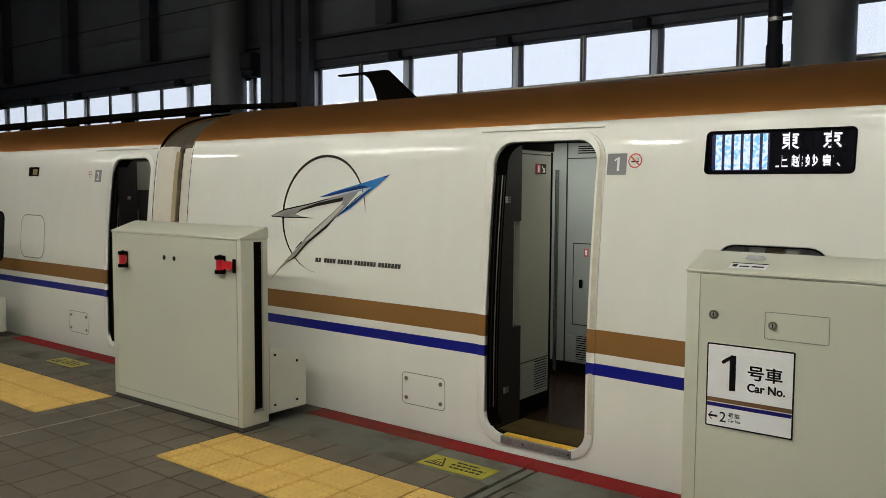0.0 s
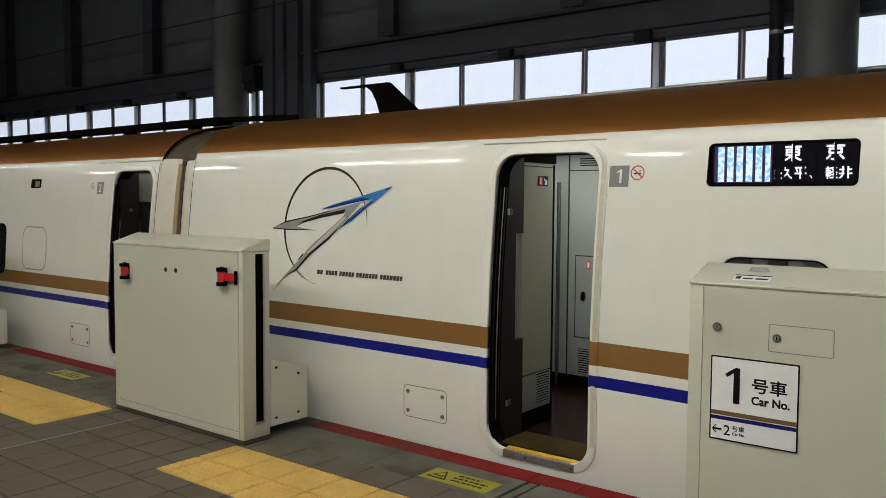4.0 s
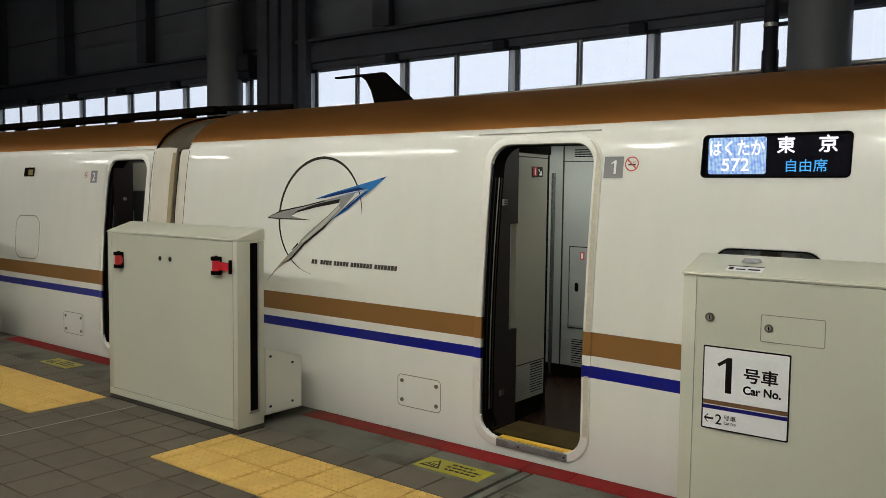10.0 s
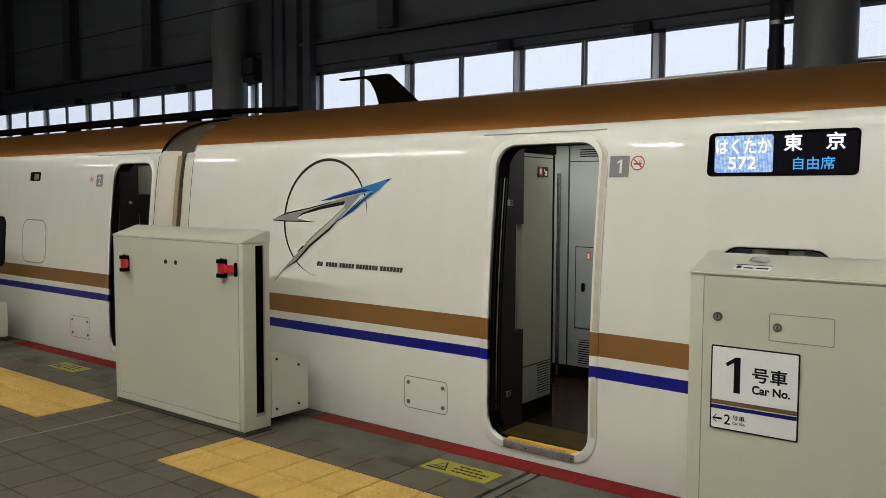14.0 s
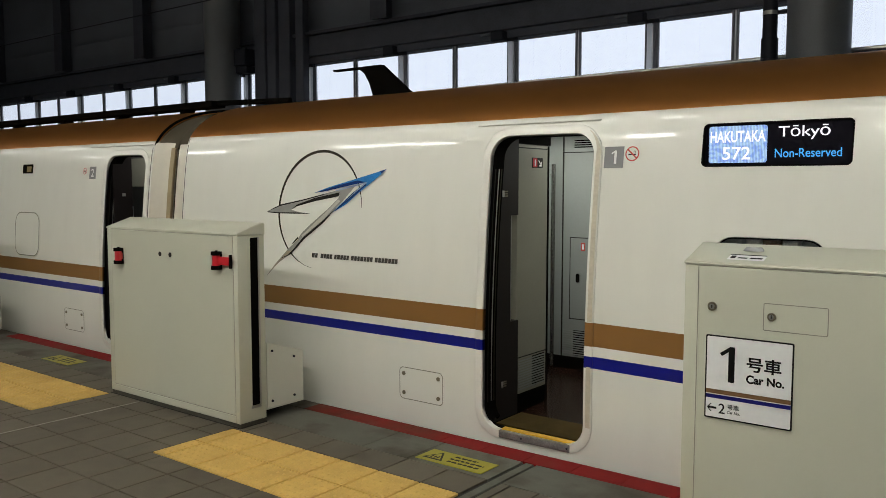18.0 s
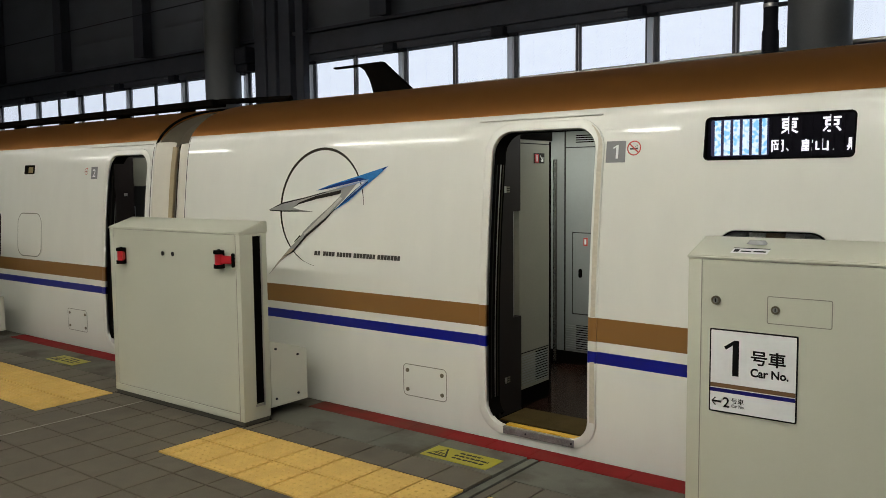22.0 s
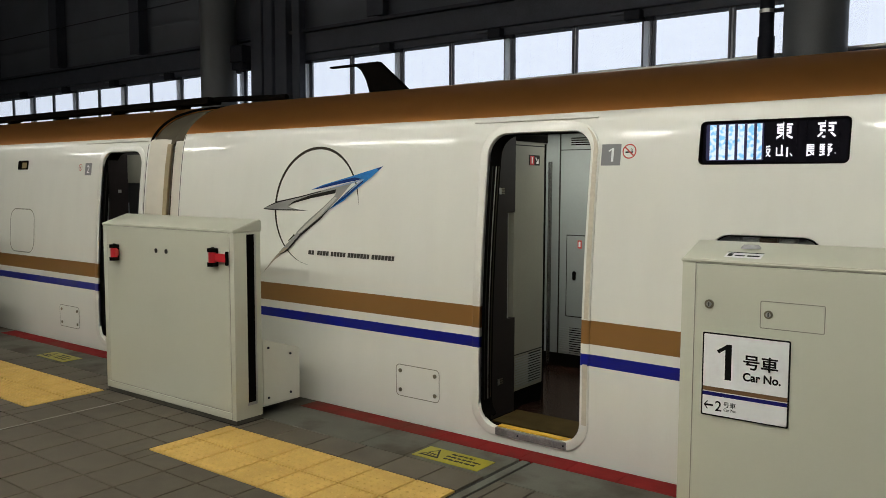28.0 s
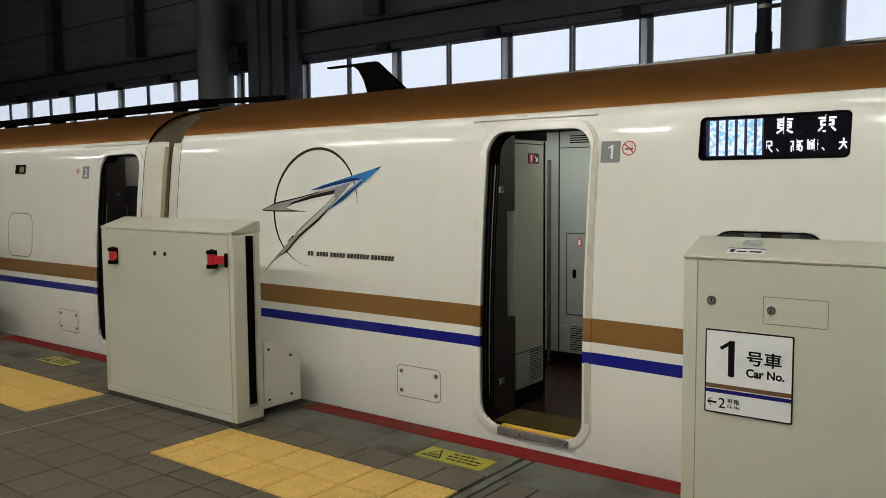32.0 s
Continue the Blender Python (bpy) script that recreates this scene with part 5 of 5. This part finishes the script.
    bmesh.ops.bevel(bm, geom=list(bm.edges), offset=0.006, segments=2, affect='EDGES')
    rb = part("rear_box", bm, M_GATE2, g, "low box behind the gate, bolted cover", 40)
    for y, z in ((0.612, 0.478), (0.812, 0.408), (0.612, 0.128), (0.812, 0.130)):
        part("bolt", cyl((x1 - 0.013, y, z), (x1 - 0.006, y, z), 0.009, 10), M_DARK, rb)
    # black foot standing in for the dark shadow under the box
    part("rear_foot", box(x0 + 0.1, x1 - 0.20, 0.575, 0.86, 0.0, 0.074), M_BLACK, rb)
    return g, fp


def belt_unit(fp, x, z, drawn):
    """A retractable belt cassette on the panel."""
    yc = GY - 0.030
    b = part("belt_cassette", cyl((x, yc, z - 0.04), (x, yc, z + 0.04), 0.028, 20), M_RED, fp, "red and black retractable belt cassette", 40)
    for z0, z1 in ((z - 0.062, z - 0.036), (z + 0.034, z + 0.058)):
        part("cap", cyl((x, yc, z0), (x, yc, z1), 0.036, 20), M_BLACK, b, "", 40)
    part("bracket", box(x - 0.026, x + 0.026, yc, GY - 0.003, z - 0.058, z + 0.054), M_BLACK, b)
    part("cap_knob", cyl((x, yc, z + 0.058), (x, yc, z + 0.065), 0.010, 12), M_BLACK, b)
    if drawn:
        part("belt", box(x + 0.02, x + 0.145, yc - 0.004, yc, z - 0.028, z + 0.026), M_RED, b, "short end of red belt")
        part("belt_end", box(x + 0.140, x + 0.158, yc - 0.012, yc + 0.010, z - 0.048, z + 0.044, 0.004, 1), M_BLACK, b)
    else:
        part("belt_end", box(x + 0.028, x + 0.040, yc - 0.010, yc + 0.012, z - 0.024, z + 0.024, 0.003, 1), M_REDINK, b)


GATE1, FP1 = gate(-1.925, -0.36, "pale grey-green platform gate housing with belt cassettes")
belt_unit(FP1, -1.722, 1.086, False)
belt_unit(FP1, -0.540, 1.118, True)
for bx in (-1.222, -1.100):
    part("keyhole", cyl((bx, GY - 0.007, 1.123), (bx, GY - 0.003, 1.123), 0.017, 16), M_EMB_DARK, FP1, "small dark round lock", 40)
copy_thing(GATE1, Matrix.Translation((-1.1425 - 4.69, 0.45, 0.0)))
GATE2, FP2 = gate(2.648, 4.21, "pale grey-green platform gate housing with car number sign")


def gate_two_details():
    for lx, lz, r in ((2.772, 1.112, 0.019), (3.013, 1.090, 0.017)):
        k = part("lock", cyl((lx, GY - 0.012, lz), (lx, GY - 0.003, lz), r, 20), M_LOCK, FP2, "round steel lock", 40)
        part("key_slot", box(lx - 0.002, lx + 0.002, GY - 0.0135, GY - 0.011, lz - 0.008, lz + 0.008), M_BLACK, k)
        part("lock_core", cyl((lx, GY - 0.013, lz), (lx, GY - 0.0118, lz), r * 0.6, 16), M_STEEL, k)
    part("keyhole", cyl((3.467, GY - 0.007, 1.111), (3.467, GY - 0.003, 1.111), 0.017, 16), M_EMB_DARK, FP2, "small dark round lock", 40)
    h = part("hatch_door", prism(rrect(2.984, 3.222, 1.036, 1.141, 0.006), GY - 0.0065, GY), M_GATE, FP2, "small flush hatch door")
    part("seam", groove(rrect(2.980, 3.226, 1.032, 1.145, 0.008), 0.0035, lift=GY - 0.0072), M_SEAM, h)
    # lens and notice on the sloped lid
    sl = (1.360 + 0.006 - 1.297) / (0.53 - GY + 0.006)
    def lid(y):
        return 1.297 + (y - GY + 0.006) * sl
    bm = cyl((2.892, 0.468, lid(0.468) - 0.004), (2.892, 0.468, lid(0.468) + 0.012), 0.045, 24, 0.030)
    for v in bm.verts:
        v.co.y = 0.468 + (v.co.y - 0.468) * 0.85
    part("indicator_lens", bm, M_LENS, GATE2, "milky grey oval indicator lens", 30)
    n = bmesh.new()
    n.faces.new([n.verts.new((x, y, lid(y) + 0.0025)) for x, y in ((2.815, 0.352), (2.965, 0.352), (2.965, 0.405), (2.815, 0.405))])
    nt = part("lid_notice", n, M_WHITE, GATE2, "white notice with unreadable dark bars")
    for x0, x1, y0, y1 in ((2.815, 2.965, 0.397, 0.405), (2.825, 2.845, 0.362, 0.390), (2.855, 2.895, 0.364, 0.376), (2.905, 2.955, 0.364, 0.378)):
        b = bmesh.new()
        b.faces.new([b.verts.new((x, y, lid(y) + 0.004)) for x, y in ((x0, y0), (x1, y0), (x1, y1), (x0, y1))])
        part("print_bar", b, M_INK, nt)


gate_two_details()


def car_sign():
    s = thing("car_number_sign", 2.926, GY - 0.01, 0.636, "white car number sign with bronze and blue bands on the gate", "sign")
    x0, x1, z0, z1, y = 2.750, 3.104, 0.637, 0.992, GY - 0.006
    part("backing", prism(rrect(x0, x1, z0, z1, 0.006, 3), y - 0.003, y), M_INK, s, "black sign border")
    part("face", prism(rrect(x0 + 0.006, x1 - 0.006, z0 + 0.006, z1 - 0.006, 0.004, 3), y - 0.0042, y - 0.003), M_WHITE, s)
    part("band", box(x0 + 0.006, x1 - 0.006, y - 0.0050, y - 0.0042, 0.744, 0.762), M_BRONZE, s, "bronze band")
    part("band", box(x0 + 0.006, x1 - 0.006, y - 0.0050, y - 0.0042, 0.724, 0.740), M_NAVY, s, "dark blue band")
    f = y - 0.0052
    for text, x, z, w, h, th in (("1", 2.842, 0.874, 0.062, 0.150, 0.03), ("号車", 2.990, 0.886, 0.138, 0.062, 0.022), ("Car No.", 2.996, 0.824, 0.150, 0.036, 0.034),
                                 ("2", 2.824, 0.683, 0.027, 0.043, 0.008), ("号車", 2.871, 0.694, 0.050, 0.023, 0.012), ("Car No.", 2.873, 0.672, 0.053, 0.013, 0.022)):
        part("writing", place(writing(text, w, h, th), x, f, z), M_INK, s)
    a = box(2.765, 2.802, f - 0.0005, f, 0.6790, 0.6872)
    part("arrow", a, M_INK, s)
    for k in (-1, 1):
        b = bmesh.new()
        b.faces.new([b.verts.new((x, f - 0.0003, z)) for x, z in ((2.762, 0.683), (2.766, 0.683), (2.781, 0.683 + k * 0.016), (2.777, 0.683 + k * 0.018))])
        part("arrow", b, M_INK, s)


car_sign()


# ---------------------------------------------------------------- floor finishes
def sticker(x0, y0):
    s = thing("floor_sticker", x0 + 0.24, y0 + 0.09, 0.0, "yellow warning sticker with black triangle on the platform edge", "floor sticker", "stickers at the doors")
    part("sheet", slab(x0, x0 + 0.475, y0, y0 + 0.185, -0.001, 0.0025, 0.001), M_STICK, s)
    def tri(k, cx, cy, m, z, name):
        b = bmesh.new()
        b.faces.new([b.verts.new((cx + u * k, cy + v * k, z)) for u, v in ((-0.075, -0.062), (0.075, -0.062), (0, 0.070))])
        return part(name, b, m, s)
    tri(1.0, x0 + 0.10, y0 + 0.09, M_INK, 0.0038, "warning_triangle")
    tri(0.70, x0 + 0.10, y0 + 0.088, M_STICK, 0.0046, "warning_triangle")
    for u in (-0.022, 0.0, 0.022):
        part("warning_symbol", box(x0 + 0.094 + u, x0 + 0.106 + u, y0 + 0.052, y0 + 0.085, 0.0048, 0.0053), M_INK, s)
    for i, (a, b) in enumerate(((0.20, 0.36), (0.19, 0.43), (0.20, 0.42))):
        x = x0 + a
        while x < x0 + b:
            w = random.uniform(0.018, 0.04)
            part("print_bar", box(x, min(x + w, x0 + b), y0 + 0.130 - 0.043 * i, y0 + 0.150 - 0.043 * i, 0.0030, 0.0035), M_INK, s)
            x += w + 0.008


sticker(0.915, 0.603)
sticker(-3.61, 0.603)

TACT = [(-0.41, 1.467), (1.62, 2.62), (-6.30, -1.92)]


def cut(r, holes):
    """Rectangle r less the rectangles in holes."""
    todo = [r]
    for a0, a1, b0, b1 in holes:
        nxt = []
        for x0, x1, y0, y1 in todo:
            if a0 >= x1 or a1 <= x0 or b0 >= y1 or b1 <= y0:
                nxt.append((x0, x1, y0, y1))
                continue
            if x0 < a0:
                nxt.append((x0, a0, y0, y1))
            if a1 < x1:
                nxt.append((a1, x1, y0, y1))
            m0, m1 = max(x0, a0), min(x1, a1)
            if y0 < b0:
                nxt.append((m0, m1, y0, b0))
            if b1 < y1:
                nxt.append((m0, m1, b1, y1))
        todo = nxt
    return [p for p in todo if p[1] - p[0] > 0.012 and p[3] - p[2] > 0.012]


FLOOR = bpy.data.objects["platform"]
MESHES = {}


def piece(name, r, material, z1=0.0, gap=0.0050, dots=False):
    """A floor piece as an object of its own; alike pieces share one mesh."""
    x0, x1, y0, y1 = r
    key = (name, round(x1 - x0, 3), round(y1 - y0, 3), material.name)
    if key not in MESHES:
        w, h = x1 - x0, y1 - y0
        bm = slab(gap, w - gap, gap, h - gap, -0.013, 0.0, 0.0018)
        if dots:
            nx, ny = max(1, round(w / 0.05)), max(1, round(h / 0.05))
            for i in range(nx):
                for j in range(ny):
                    bmesh.ops.create_cone(bm, cap_ends=True, cap_tris=False, segments=8, radius1=0.0105, radius2=0.0045, depth=0.005,
                                          matrix=Matrix.Translation((w * (i + 0.5) / nx, h * (j + 0.5) / ny, 0.0025)))
        finish(bm, 0)
        me = bpy.data.meshes.new(name)
        bm.to_mesh(me)
        bm.free()
        me.materials.append(material)
        if dots:
            me.materials.append(M_TACTDOT)
            for f in me.polygons:
                f.material_index = int(f.center.z > 0.001)
        MESHES[key] = me
    ob = new(name, MESHES[key])
    ob.location = (x0, y0, z1)
    ob.parent = FLOOR
    return ob


def floor_finish():
    holes = [(a, b, -0.303, 0.303) for a, b in TACT] + [(1.468, 1.558, 0.10, 0.93)]
    far = bmesh.new()
    rows = [-0.165 + 0.305 * k for k in range(-24, 2)]
    for y0, y1 in zip(rows, rows[1:] + [0.56]):
        y1 = min(y1, 0.56)
        if y1 - y0 < 0.02:
            continue
        for i in range(-60, 30):
            x0 = 0.3 * i
            for p in cut((x0, x0 + 0.3, y0, y1), holes):
                if -5.4 < x0 < 2.7 and y0 > -1.75:
                    piece("floor_tile", p, M_TILE, random.uniform(-0.0006, 0.0006))
                else:
                    b = slab(p[0] + 0.0025, p[1] - 0.0025, p[2] + 0.0025, p[3] - 0.0025, -0.013, 0.0)
                    o = len(far.verts)
                    vs = [far.verts.new(v.co) for v in b.verts]
                    b.verts.index_update()
                    for f in b.faces:
                        far.faces.new([vs[v.index] for v in f.verts])
                    b.free()
    t = part("far_floor_tiles", far, M_TILE, None, "dark floor tiles further off")
    t.parent = FLOOR
    t["kind"] = "stuff"
    # tactile paving
    for a, b in TACT:
        for y0 in (-0.303, 0.0):
            i = math.floor(a / 0.3 + 1e-6)
            while 0.3 * i < b - 0.01:
                x0, x1 = max(a, 0.3 * i), min(b, 0.3 * i + 0.3)
                if x1 - x0 > 0.02:
                    piece("tactile_tile", (x0, x1, y0, y0 + (0.303 if y0 < 0 else 0.303)), M_TACT, 0.0015, 0.0060, True)
                i += 1
    # edge slabs and the red strip
    for a, b in ((-9.0, -5.7), (-5.7, -4.5), (-4.5, -3.64), (-3.64, -3.0), (-3.0, -1.8), (-1.8, -0.6), (-0.6, 0.52), (0.52, 0.885), (0.885, 1.468), (1.558, 2.75), (2.75, 3.95), (3.95, 6.0)):
        piece("edge_slab", (a, b, 0.56, 0.93), M_CONC, -0.001, 0.003)
    piece("joint_cover", (1.486, 1.540, 0.10, 0.93), M_CONC, -0.004, 0.001)
    for a, b in ((-5.05, -1.95), (-0.40, 2.7)):
        x = a
        while x < b - 0.05:
            x1 = min(b, x + 0.31)
            piece("red_strip", (x, x1, 0.93, EDGE_Y), M_REDEDGE, 0.0, 0.0012)
            x = x1
    for a, b in ((-9.0, -5.05), (-1.95, -0.40), (2.7, 6.0)):
        piece("edge_slab", (a, b, 0.93, EDGE_Y), M_CONC, -0.001, 0.003)
    part("painted_line", box(-1.518, -1.500, -4.0, 0.30, 0.0, 0.0018), M_LINE, FLOOR, "thin worn pale line across the platform")


ORIGIN[FLOOR] = Vector((0, 0, 0))
floor_finish()


# ---------------------------------------------------------------- what moves
def motions():
    c = DISPLAY.location
    walk(DRUM, [(0, pose(0, 0, 0)), (9.6, pose(0, 0, 0)), (9.7, pose(0, 0, 0, 60)), (9.8, pose(0, 0, 0, 120)), (14.0, pose(0, 0, 0, 120)), (14.04, pose(0, 0, 0, 180)),
                (14.1, pose(0, 0, 0, 240)), (18.1, pose(0, 0, 0, 240)), (18.14, pose(0, 0, 0, 300)), (18.2, pose(0, 0, 0, 360)), (32, pose(0, 0, 0, 360))])
    y_run, y_back = -APO - 0.003, -APO + 0.03
    z = -0.048
    for i, ch in enumerate(CHARS):
        keys = {}
        for start in (PASS_A, PASS_B):
            t_in = start + (CHAR * i - 0.045) / SPEED
            t_out = start + (3.085 - 2.60 + CHAR * i) / SPEED
            n = 6
            path = [(t_in - 0.15, 3.13, y_run)] + [(t_in + (t_out - t_in) * k / n, 3.13 + (2.60 - 3.13) * k / n, y_run) for k in range(n + 1)]
            path += [(t_out + 0.15, 2.60, y_back), (t_out + 0.5, 3.13, y_back), (t_out + 0.65, 3.13, y_run)]
            keys.update({round(t, 3): (x, y) for t, x, y in path})
        ts = sorted(keys)

        def at(t):
            if t <= ts[0]:
                return keys[ts[0]]
            for a, b in zip(ts, ts[1:]):
                if a <= t <= b:
                    u = (t - a) / (b - a)
                    return tuple(p + (q - p) * u for p, q in zip(keys[a], keys[b]))
            return keys[ts[-1]]
        rows = []
        for t in [0.0] + [t for t in ts if 0.02 < t < 31.98] + [32.0]:
            x, y = at(t)
            rows.append((t, pose(x + CHAR / 2 - c.x, y, z)))
        walk(ch, rows)


# the second car sits a little lower on its springs
CAR2.location.z -= 0.013
motions()
